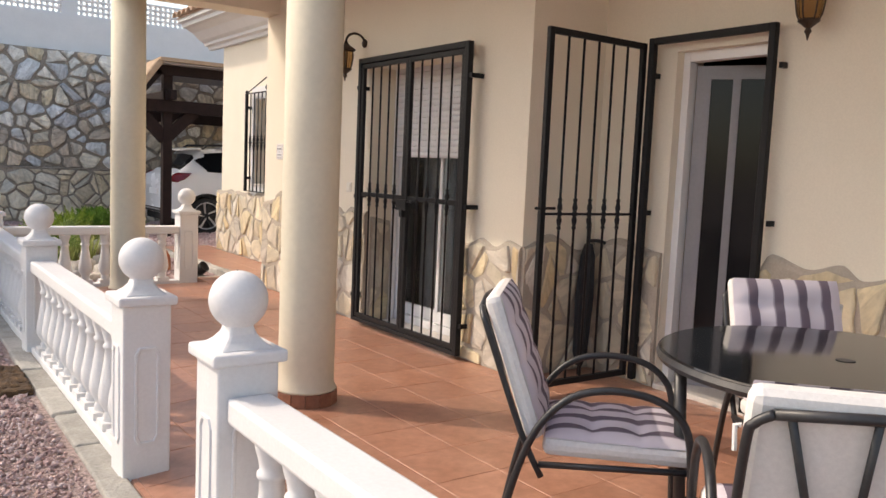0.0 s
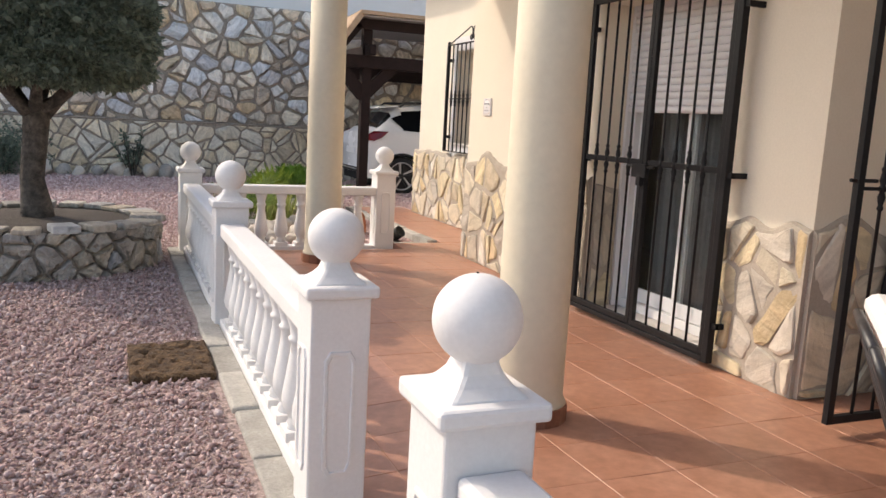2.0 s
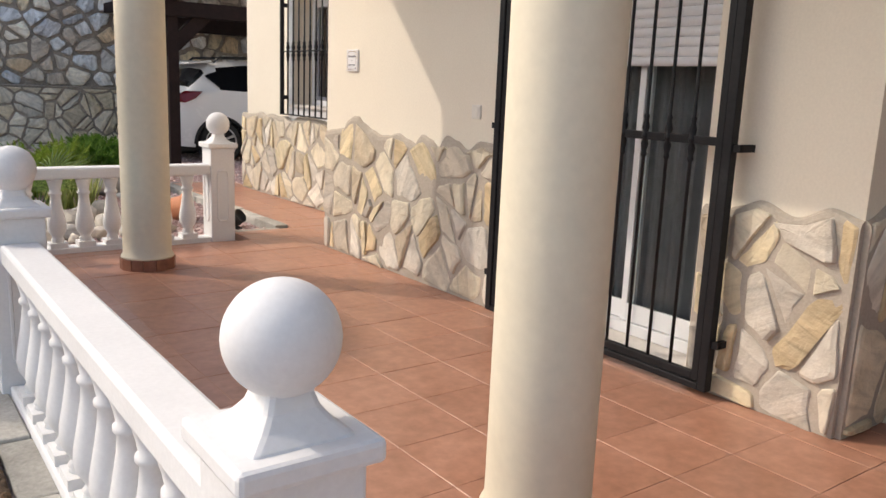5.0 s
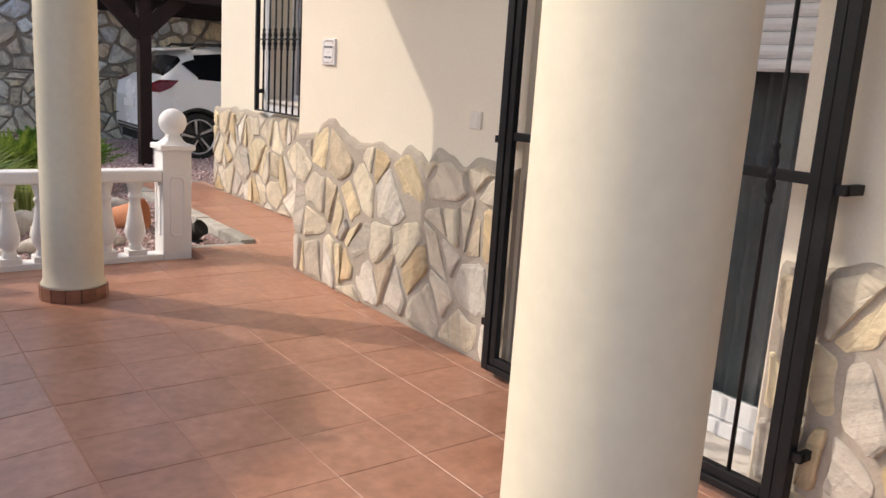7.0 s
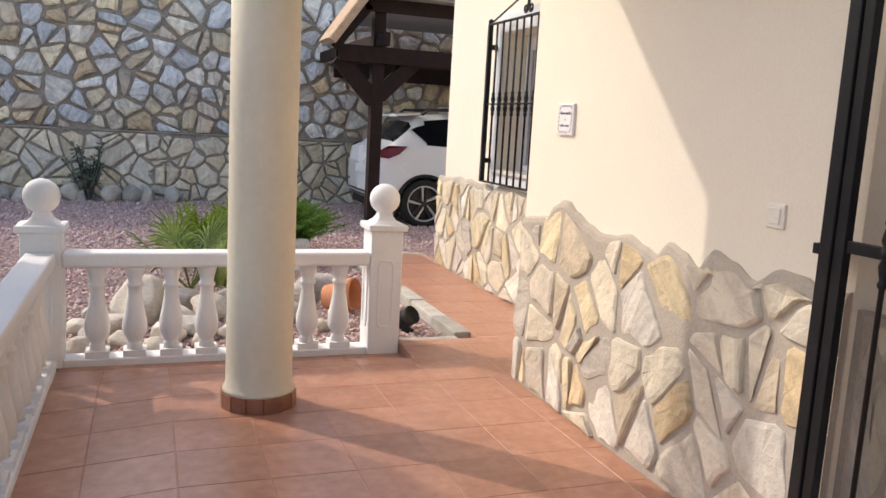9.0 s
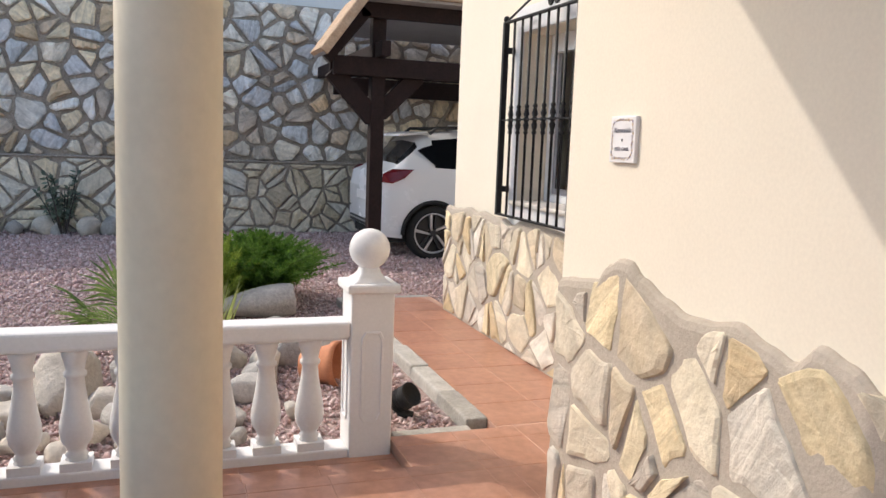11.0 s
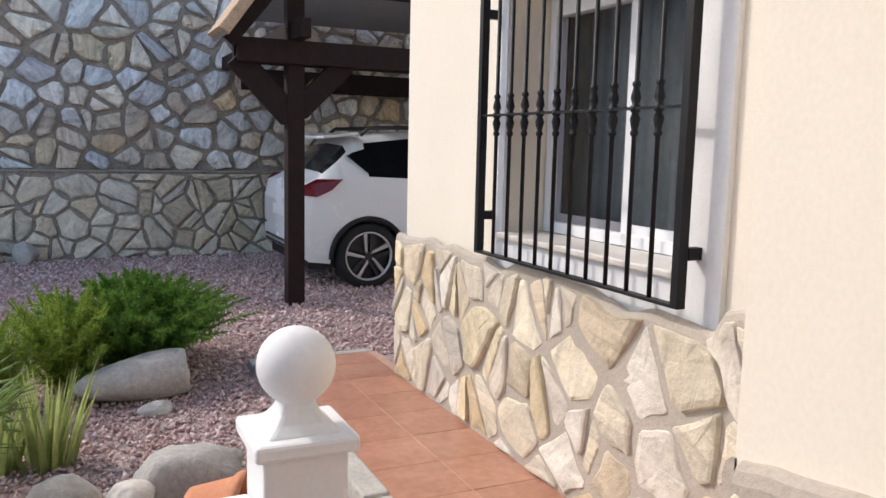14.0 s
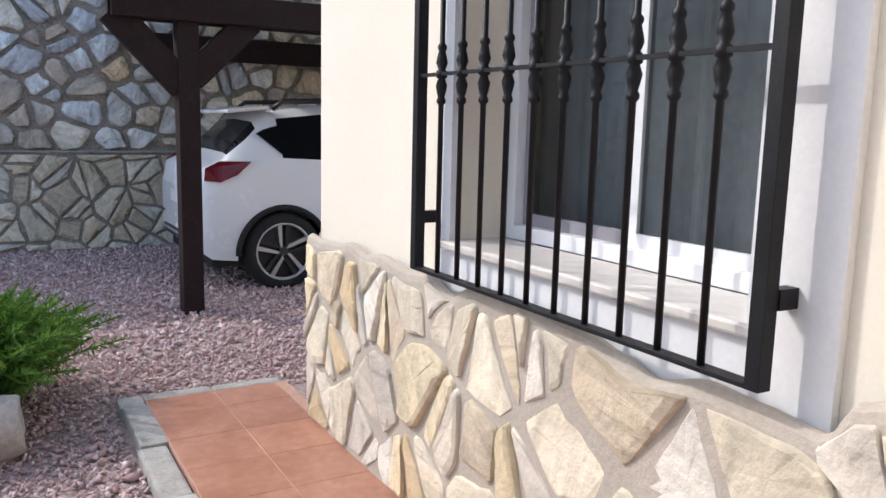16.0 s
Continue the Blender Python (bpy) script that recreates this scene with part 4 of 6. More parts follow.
def car(at):
    """Rear at local x = 0, nose at x = 4.38, middle at y = 0; near side is -y."""
    k = empty("parked_car", at)
    RW, FW, R = 0.70, 3.36, 0.39

    def lerp(x, pts):
        for (x0, z0), (x1, z1) in zip(pts, pts[1:]):
            if x <= x1:
                f = (x - x0) / (x1 - x0)
                return z0 + (z1 - z0) * f
        return pts[-1][1]

    def section(x):
        arch = 0.0
        for wx in (RW, FW):
            if abs(x - wx) < R:
                arch = 0.325 + math.sqrt(R * R - (x - wx) ** 2)
        sill = lerp(x, [(0, 0.37), (0.10, 0.29), (0.5, 0.26), (4.0, 0.24), (4.38, 0.36)])
        hw = lerp(x, [(0, 0.74), (0.04, 0.80), (0.14, 0.86), (0.35, 0.905), (0.9, 0.92), (3.5, 0.92), (4.1, 0.84), (4.38, 0.62)])
        belt = lerp(x, [(0, 0.86), (0.05, 1.05), (0.25, 1.13), (0.6, 1.15), (2.6, 1.07), (3.3, 1.0), (4.1, 0.84), (4.38, 0.62)])
        roof = lerp(x, [(0, 0.86), (0.05, 1.055), (0.22, 1.14), (0.245, 1.18), (0.52, 1.46), (0.62, 1.54), (1.2, 1.605), (2.0, 1.61), (2.6, 1.50), (3.3, 1.0), (4.1, 0.85), (4.38, 0.63)])
        rw = lerp(x, [(0, 0.66), (0.25, 0.74), (0.5, 0.66), (1.2, 0.64), (2.4, 0.63), (3.3, 0.80), (4.1, 0.76), (4.38, 0.56)])
        low = max(sill, arch)
        mid = max(0.62, low + 0.03)
        belt = max(belt, mid + 0.02)
        roof = max(roof, belt + 0.005)
        return [(hw * 0.965, low), (hw, max(low + 0.02, 0.46)), (hw * 1.0, mid), (hw * 0.995, belt - 0.10 if belt - 0.10 > mid else mid + 0.005), (hw * 0.965, belt),
                (rw + (hw * 0.965 - rw) * 0.1, roof - min(0.07, (roof - belt) * 0.3)), (rw * 0.86, roof - min(0.012, (roof - belt) * 0.05)), (0.0, roof + 0.012)]

    xs = sorted({round(v, 3) for v in [0, 0.02, 0.05, 0.10, 0.16, 0.22, 0.25, 0.30, 0.38, 0.46, 0.52, 0.62, 0.8, 1.0, 1.2, 1.4, 1.6, 1.9, 2.2, 2.5, 2.75, 3.0, 3.3, 3.7, 4.0, 4.2, 4.32, 4.38]
                 + [w + R * math.cos(math.pi * i / 14) for w in (RW, FW) for i in range(15)] + [w + s * (R + 0.004) for w in (RW, FW) for s in (-1, 1)]})
    body, glassy = bmesh.new(), bmesh.new()
    for side in (-1, 1):
        prev = None
        for x in xs:
            sec = [(x, side * y, z) for y, z in section(x)]
            if prev:
                for i in range(7):
                    q = [prev[i], prev[i + 1], sec[i + 1], sec[i]]
                    x0, x1 = prev[0][0], x
                    side_win = i == 4 and 0.70 <= x0 and x1 <= 3.02
                    rear_win = i in (5, 6) and 0.245 <= x0 and x1 <= 0.525
                    screen = i in (5, 6) and 2.5 <= x0 and x1 <= 3.3
                    bm = glassy if side_win or rear_win or screen else body
                    vs = []
                    for p in q:
                        if not vs or (Vector(p) - vs[-1].co).length > 1e-5:
                            vs.append(bm.verts.new(p))
                    if len(vs) > 2:
                        bm.faces.new(vs)
            else:
                # rear end, closed to the middle
                low = [(x, 0.0, z) for _, _, z in sec]
                for i in range(7):
                    vs = []
                    for p in (sec[i], sec[i + 1], low[i + 1], low[i]):
                        if not vs or min((Vector(p) - v.co).length for v in vs) > 1e-5:
                            vs.append(body.verts.new(p))
                    if len(vs) > 2:
                        body.faces.new(vs)
            prev = sec
    for bm in (body, glassy):
        bmesh.ops.remove_doubles(bm, verts=bm.verts, dist=0.0005)
    part("body", body, CAR_PAINT, k, "white paint", smooth=True)
    part("side_glass", glassy, CAR_GLASS, k, "dark tinted glass")
    part("underside", box((0.1, -0.80, 0.22), (4.2, 0.80, 0.40)), RUBBER, k)
    for s in (-1, 1):
        # wedge that ends the side window in a point on the rear pillar
        bm = bmesh.new()
        tri = [(0.72, 1.155), (0.50, 1.35), (0.57, 1.385), (0.72, 1.43)]
        y = [0.90, 0.775, 0.755, 0.745]
        a = [bm.verts.new((x, s * (w + 0.012), z)) for (x, z), w in zip(tri, y)]
        b = [bm.verts.new((x, s * (w - 0.03), z)) for (x, z), w in zip(tri, y)]
        bm.faces.new(a)
        bm.faces.new(b[::-1])
        for i in range(4):
            bm.faces.new((a[i], a[(i + 1) % 4], b[(i + 1) % 4], b[i]))
        part("quarter_glass", bm, CAR_GLASS, k)
        bm = bmesh.new()
        out = [(0.052, 0.805, 0.955), (0.06, 0.81, 1.06), (0.16, 0.872, 1.12), (0.42, 0.914, 1.12), (0.31, 0.90, 1.01), (0.17, 0.872, 0.945)]
        a = [bm.verts.new((x - 0.006, s * (w + 0.012), z)) for x, w, z in out]
        b = [bm.verts.new((x + 0.02, s * (w - 0.05), z)) for x, w, z in out]
        bm.faces.new(a)
        bm.faces.new(b[::-1])
        for i in range(6):
            bm.faces.new((a[i], a[(i + 1) % 6], b[(i + 1) % 6], b[i]))
        part("tail_lamp", bm, LAMP_RED, k, "red lens")
        part("roof_rail", tube([(0.70, s * 0.60, 1.56), (0.80, s * 0.60, 1.635), (1.6, s * 0.60, 1.67), (2.2, s * 0.60, 1.65), (2.3, s * 0.60, 1.60)], 0.021, 8), RIM_DARK, k, smooth=True)
        part("door_handle", tube([(1.32, s * 0.925, 1.03), (1.36, s * 0.94, 1.04), (1.50, s * 0.94, 1.04), (1.54, s * 0.925, 1.03)], 0.012, 8), CAR_PAINT, k, smooth=True)
        part("door_seam", tube([(1.14, s * 0.894, 1.07), (1.18, s * 0.918, 0.95), (1.24, s * 0.923, 0.80), (1.27, s * 0.922, 0.64)], 0.004, 6), RIM_DARK, k)
        for wx in (RW, FW):
            arc = [(wx + (R + 0.012) * math.cos(a), s * 0.915, 0.325 + (R + 0.012) * math.sin(a)) for a in [math.pi * (i / 20) for i in range(21)]]
            part("arch_trim", tube(arc, 0.026, 8), RUBBER, k, "black plastic arch", smooth=True)
            turn = Matrix.Translation((wx, s * 0.80, 0.341)) @ pose(0, 0, 0, 90 if s < 0 else -90, 0, 0)
            prof = [(0.240, -0.11), (0.312, -0.11), (0.336, -0.085), (0.342, 0.0), (0.336, 0.085), (0.312, 0.112), (0.252, 0.112), (0.240, 0.09)]
            wheel = part("wheel", lathe(prof, 40, turn, caps=False), RUBBER, k, "black tyre", smooth=True)
            part("rim_well", lathe([(0.250, -0.05), (0.247, 0.02), (0.05, 0.03)], 32, turn), RIM_DARK, wheel)
            part("rim_ring", lathe([(0.229, 0.09), (0.237, 0.108), (0.251, 0.112), (0.253, 0.09)], 40, turn, caps=False), RIM, wheel, smooth=True)
            part("hub", lathe([(0.045, 0.03), (0.045, 0.095), (0.03, 0.102)], 20, turn), RIM_DARK, wheel)
            for i in range(5):
                q = turn @ pose(0, 0, 0, 0, 0, 72 * i + 18)
                for d in (-1, 1):
                    bm = bmesh.new()
                    pts = [(0.03, d * 0.012), (0.03, d * 0.034), (0.237, d * 0.056), (0.237, d * 0.018)]
                    a = [bm.verts.new(q @ Vector((u, v, 0.098))) for u, v in pts]
                    b = [bm.verts.new(q @ Vector((u, v, 0.05))) for u, v in pts]
                    bm.faces.new(a)
                    bm.faces.new(b[::-1])
                    for j in range(4):
                        bm.faces.new((a[j], a[(j + 1) % 4], b[(j + 1) % 4], b[j]))
                    part("spoke", bm, RIM if d > 0 else RIM_DARK, wheel)
    for s in (-1, 1):
        part("reflector", box((0.0, s * 0.70 - 0.08, 0.56), (0.03, s * 0.70 + 0.04, 0.585)), LAMP_RED, k)
    part("spoiler", slab([(0.30, -0.64, 1.515), (0.66, -0.66, 1.56), (0.66, 0.66, 1.56), (0.30, 0.64, 1.515)], 0.03), CAR_PAINT, k, bevel=0.008)
    part("bumper_insert", box((-0.012, -0.66, 0.37), (0.10, 0.66, 0.46)), RIM_DARK, k, "grey bumper insert", bevel=0.02)
    part("bumper_chrome", box((-0.022, -0.62, 0.415), (-0.005, 0.62, 0.435)), RIM, k)
    part("number_plate", box((-0.014, -0.26, 0.70), (0.0, 0.26, 0.81)), PVC, k)
    return tagged(k, "white sport utility car parked under the carport", "car")


car((4.35, 15.58, GROUND - 0.02))


# ---- garden ----
def diamonds(name, p, d, length, width, material, parent=None, side=None, bend=0.0):
    """Many small leaves: base points, directions, lengths and widths, each a folded diamond."""
    p, d = np.asarray(p, float), np.asarray(d, float)
    d /= np.linalg.norm(d, axis=1)[:, None] + 1e-9
    n = len(p)
    if side is None:
        side = np.random.normal(size=(n, 3))
    s = np.cross(d, side)
    s /= np.linalg.norm(s, axis=1)[:, None] + 1e-9
    up = np.cross(s, d)
    length, width = np.broadcast_to(length, n)[:, None], np.broadcast_to(width, n)[:, None]
    v = np.empty((n, 4, 3))
    v[:, 0] = p
    v[:, 1] = p + d * length * 0.45 + s * width / 2 + up * bend * length
    v[:, 2] = p + d * length
    v[:, 3] = p + d * length * 0.45 - s * width / 2 + up * bend * length
    f = np.arange(n * 4).reshape(n, 4)
    me = bpy.data.meshes.new(name)
    me.from_pydata(v.reshape(-1, 3).tolist(), [], f.tolist())
    me.materials.append(material)
    ob = new(name, me)
    ob.parent = parent
    return ob


def foliage(name, a, b, rough=0.6):
    m = surface(name, a, b, 3, rough, 0.0, 30, island=0.35, fine=0.15, spec=0.3)
    nt = m.node_tree
    bs = nt.nodes["Principled BSDF"]
    tr = nt.nodes.new("ShaderNodeBsdfTranslucent")
    nt.links.new(bs.inputs["Base Color"].links[0].from_socket, tr.inputs["Color"])
    mx = nt.nodes.new("ShaderNodeMixShader")
    mx.inputs[0].default_value = 0.45
    nt.links.new(bs.outputs[0], mx.inputs[1])
    nt.links.new(tr.outputs[0], mx.inputs[2])
    nt.links.new(mx.outputs[0], nt.nodes["Material Output"].inputs["Surface"])
    return m


LEAF_DARK = foliage("privet_leaf", (0.15, 0.195, 0.155), (0.21, 0.255, 0.195), 0.40)
LEAF_FERN = foliage("fern_leaf", (0.085, 0.19, 0.025), (0.16, 0.29, 0.05))
LEAF_FOX = foliage("foxtail_leaf", (0.20, 0.31, 0.035), (0.33, 0.42, 0.08))
LEAF_IRIS = foliage("sword_leaf", (0.30, 0.36, 0.11), (0.42, 0.46, 0.20))
LEAF_PALM = foliage("palm_leaf", (0.12, 0.20, 0.05), (0.19, 0.27, 0.08))
BARK = surface("rough_bark", (0.03, 0.026, 0.023), (0.15, 0.128, 0.11), 11, 0.95, 1.0, 35, fine=0.35, dist=0.02)
SOIL = surface("dark_soil", (0.045, 0.035, 0.03), (0.08, 0.065, 0.055), 12, 0.95, 1.0, 60, fine=0.4, dist=0.02)
ROCK = surface("grey_boulder", (0.36, 0.34, 0.31), (0.50, 0.47, 0.43), 5, 0.85, 0.6, 40, vary=0.2, fine=0.12, dist=0.012)
ROCK_PALE = surface("pale_rock", (0.48, 0.43, 0.36), (0.62, 0.57, 0.50), 6, 0.85, 0.6, 40, vary=0.2, fine=0.12, dist=0.012)
CLAY = surface("clay_pot", (0.46, 0.17, 0.08), (0.55, 0.23, 0.12), 8, 0.8, 0.1, 60, fine=0.08)

# clipped tree in its ring of stones
TREE = (-0.32, 8.45)
t = empty("clipped_tree", (TREE[0], TREE[1], 0.26))
bm = tube([(0.02, 0, -0.1), (0.0, 0.0, 0.12), (-0.03, 0.01, 0.35), (0.0, -0.01, 0.60), (0.02, 0.0, 0.82), (0.0, 0, 0.95)], 0.1, 14, radii=[0.15, 0.115, 0.10, 0.095, 0.10, 0.09])
for v in bm.verts:
    v.co += 0.018 * noise.noise_vector(v.co * 7)
part("trunk", bm, BARK, t, "rough grey-brown trunk", smooth=True)
for i in range(7):
    a = 2 * math.pi * i / 7 + 0.4
    r = 0.62 if i % 2 else 0.8
    pts = [(0.0, 0.0, 0.78 + 0.02 * i), (0.22 * r * math.cos(a), 0.22 * r * math.sin(a), 0.98), (0.55 * r * math.cos(a), 0.55 * r * math.sin(a), 1.22), (r * math.cos(a), r * math.sin(a), 1.55)]
    part("limb", tube(pts, 0.04, 9, radii=[0.06, 0.05, 0.032, 0.014]), BARK, t, smooth=True)
rs = np.random.RandomState(5)


def crown(n, shell):
    """Points of a clipped drum, about 1 m in radius and 1.1 m high, with an uneven skin."""
    out = []
    while len(out) < n:
        q = rs.uniform(-1, 1, size=(n, 3))
        rad = (np.sqrt(q[:, 0] ** 2 + q[:, 1] ** 2) ** 5 + np.abs(q[:, 2]) ** 5) ** 0.2
        lump = 1 + 0.05 * np.sin(q[:, 0] * 9 + 1) * np.cos(q[:, 1] * 8) + 0.03 * np.sin(q[:, 2] * 14 + q[:, 0] * 6)
        keep = (rad < lump) & (rad > (lump - shell))
        out.extend(q[keep].tolist())
    q = np.array(out[:n])
    return np.stack([q[:, 0] * 0.96, q[:, 1] * 0.96, 1.64 + q[:, 2] * 0.54], 1)


pts = crown(105000, 0.20)
ctr = np.array([0, 0, 1.7])
dirs = (pts - ctr) * np.array([1, 1, 1.4]) + rs.normal(size=pts.shape) * 0.75
ob = diamonds("crown", pts, dirs, rs.uniform(0.022, 0.046, len(pts)), rs.uniform(0.009, 0.015, len(pts)), LEAF_DARK, t)
tagged(ob, "dense clipped dark green crown")
pts = crown(9000, 0.9)
ob = diamonds("inner_leaves", pts, rs.normal(size=pts.shape), 0.09, 0.05, LEAF_DARK, t)
pts = crown(1500, 0.08)
dirs = (pts - ctr) + rs.normal(size=pts.shape) * 0.4
diamonds("stray_foliage", pts, dirs, rs.uniform(0.06, 0.12, len(pts)), 0.014, LEAF_DARK, t)
tagged(t, "tree clipped to a flat drum standing in a stone planter", "tree")


def rock(name, at, size, seed, material, label, rz=0.0, flat=0.9):
    r = random.Random(seed)
    bm = bmesh.new()
    bmesh.ops.create_icosphere(bm, subdivisions=3, radius=1.0)
    off = Vector((r.uniform(0, 50), r.uniform(0, 50), r.uniform(0, 50)))
    cuts = [(Vector((r.gauss(0, 1), r.gauss(0, 1), r.gauss(0, 1))).normalized(), r.uniform(0.56, 0.86)) for _ in range(9)]
    for v in bm.verts:
        p = v.co.copy()
        for nrm, d in cuts:
            e = p.dot(nrm) - d
            if e > 0:
                p -= nrm * e * 0.93
        p *= 1 + 0.14 * noise.noise(p * 1.6 + off) + 0.05 * noise.noise(p * 4 + off)
        v.co = Vector((p.x * size[0], p.y * size[1], max(p.z, -flat) * size[2]))
    ob = part(name, bm, material, None, smooth=True)
    ob.matrix_world = pose(*at, 0, 0, rz)
    return tagged(ob, label, "rock", "garden rocks")


bm = bmesh.new()
bmesh.ops.create_icosphere(bm, subdivisions=4, radius=1.0)
for v in bm.verts:
    # blunt at one end, tapering to the other
    p = v.co.copy()
    p.x = min(p.x, 0.66 + 0.06 * p.y)
    p.z = max(p.z, -0.8) * (0.80 + 0.30 * p.x)
    p *= 1 + 0.05 * noise.noise(p * 1.7 + Vector((4, 1, 7))) + 0.02 * noise.noise(p * 6)
    v.co = Vector((p.x * 0.37, p.y * 0.17, p.z * 0.16))
ob = part("boulder", bm, ROCK, None, smooth=True)
ob.matrix_world = pose(2.66, 11.72, GROUND + 0.12, 0, -4, 6)
tagged(ob, "long grey boulder with a blunt end on the gravel", "rock", "garden rocks")
rock("rock", (2.72, 11.42, GROUND + 0.02), (0.11, 0.07, 0.05), 5, ROCK, "small flat grey stone on the gravel", 10)
rock("boulder", (2.72, 10.36, GROUND + 0.06), (0.30, 0.20, 0.13), 8, ROCK, "broad flat grey boulder half sunk in the gravel", 5)
rock("rock", (2.26, 10.28, GROUND + 0.07), (0.14, 0.11, 0.12), 9, ROCK_PALE, "pale rounded rock in the garden bed")
rng = random.Random(11)
for i, (x, y, s) in enumerate(((1.42, 9.75, 0.24), (1.15, 9.25, 0.11), (1.32, 9.15, 0.10), (1.55, 9.2, 0.12), (1.75, 9.35, 0.13), (1.95, 9.25, 0.11), (2.10, 9.55, 0.15), (2.22, 9.3, 0.10), (1.85, 9.8, 0.16),
                               (1.62, 9.55, 0.12), (2.35, 9.65, 0.14), (2.02, 10.05, 0.14), (1.22, 9.55, 0.12), (2.42, 9.95, 0.13), (1.08, 9.0, 0.09), (1.75, 9.08, 0.08), (2.2, 9.02, 0.09),
                               (1.48, 9.0, 0.08), (2.55, 9.35, 0.08), (1.1, 9.85, 0.1), (1.05, 9.45, 0.09), (2.5, 10.2, 0.12), (1.7, 10.15, 0.13), (1.4, 10.2, 0.12))):
    rock("rock", (x, y, GROUND + s * 0.42), (s * rng.uniform(0.95, 1.25), s * rng.uniform(0.75, 1.0), s * rng.uniform(0.6, 0.85)), 20 + i, ROCK_PALE if i % 3 != 1 else ROCK,
         "pale rounded rock in the garden bed" if i % 3 != 1 else "grey rounded rock in the garden bed", rng.uniform(0, 180))
for i in range(24):
    x = -3.6 + i * 0.30 + rng.uniform(-0.08, 0.08)
    if x > 1.9:
        break
    s = rng.uniform(0.13, 0.22)
    rock("boulder", (x, 17.28 + rng.uniform(-0.05, 0.05), GROUND + s * 0.5), (s * 1.1, s * 0.8, s * 0.9), 60 + i, ROCK_PALE if i % 2 else ROCK, "rough boulder at the foot of the stone wall", rng.uniform(0, 90))

p = empty("clay_pot", (2.80, 9.92, GROUND + 0.115))
p.matrix_world = pose(2.80, 9.92, GROUND + 0.10, 82, 0, 55)
bm = lathe([(0.085, -0.12), (0.09, -0.12), (0.125, 0.07), (0.14, 0.075), (0.14, 0.12), (0.128, 0.12), (0.115, 0.06), (0.08, -0.10)], 28, caps=False)
part("pot_body", bm, CLAY, p, smooth=True)
tagged(p, "terracotta pot lying on its side in the gravel", "pot")

l = empty("garden_spotlight", (3.10, 9.22, GROUND))
turn = pose(0, 0, 0.10, 55, 0, 35)
part("housing", lathe([(0.03, -0.09), (0.05, -0.07), (0.056, -0.02), (0.062, 0.04), (0.066, 0.06), (0.058, 0.06), (0.05, 0.035)], 24, turn), RUBBER, l, smooth=True)
for i in range(4):
    part("cooling_fin", lathe([(0.058, -0.06 + 0.02 * i), (0.064, -0.056 + 0.02 * i), (0.058, -0.052 + 0.02 * i)], 24, turn, caps=False), RUBBER, l)
part("spike", tube([(0, 0, -0.03), (0, 0, 0.06)], 0.012, 8), RUBBER, l)
part("foot", lathe([(0.05, 0.0), (0.055, 0.02), (0.02, 0.035)], 18), RUBBER, l)
part("cable", tube([(0, 0, 0.02), (-0.05, 0.1, 0.015), (-0.02, 0.22, 0.03), (-0.05, 0.3, 0.01)], 0.006, 6), IRON, l, smooth=True)
tagged(l, "black garden spotlight standing in the gravel", "garden light")


def plumes(name, at, n, spread, height, material, label, category, seed, needle=0.05, thick=0.045, lean=0.6):
    """Arching fronds set densely with short needles."""
    r = np.random.RandomState(seed)
    e = empty(name, at)
    P, D, L, Wd = [], [], [], []
    stems = bmesh.new()
    for i in range(n):
        a = r.uniform(0, 2 * math.pi)
        out = spread * r.uniform(0.15, 1.0)
        h = height * r.uniform(0.65, 1.0) * (1 - 0.35 * (out / spread) ** 2)
        base = np.array([0.22 * out * math.cos(a), 0.22 * out * math.sin(a), 0.0])
        pts = []
        for k in range(7):
            f = k / 6
            pts.append(base + np.array([out * math.cos(a) * f ** 1.5, out * math.sin(a) * f ** 1.5, h * (f - lean * 0.35 * f ** 3)]))
        add_tube(stems, pts, 0.004, 4)
        m = 280
        f = r.uniform(0.12, 1.0, m)
        q = np.stack([np.interp(f, np.linspace(0, 1, 7), [p[c] for p in pts]) for c in range(3)], 1)
        tang = np.array(pts[-1]) - np.array(pts[-3])
        tang /= np.linalg.norm(tang)
        w = r.normal(size=(m, 3))
        w /= np.linalg.norm(w, axis=1)[:, None]
        P.append(q)
        D.append(w + tang * 0.7)
        taper = np.where(f > 0.8, (1.03 - f) / 0.23, 1.0)
        L.append(needle * taper * r.uniform(0.6, 1.2, m))
        Wd.append(np.full(m, needle * 0.10))
    part("stem_tuft", stems, material, e)
    diamonds("frond_mass", np.concatenate(P), np.concatenate(D), np.concatenate(L), np.concatenate(Wd), material, e)
    return tagged(e, label, category)


plumes("fern_bush", (2.68, 12.36, GROUND), 290, 0.64, 0.82, LEAF_FERN, "feathery bright green fern bush on the gravel", "bush", 1, 0.066)
plumes("foxtail_fern", (2.28, 11.98, GROUND), 56, 0.42, 0.76, LEAF_FOX, "upright yellow-green foxtail fern in the garden", "fern", 2, 0.055, lean=0.2)
plumes("foxtail_fern", (1.88, 11.75, GROUND), 46, 0.40, 0.68, LEAF_FOX, "upright yellow-green foxtail fern in the garden", "fern", 3, 0.055, lean=0.2)


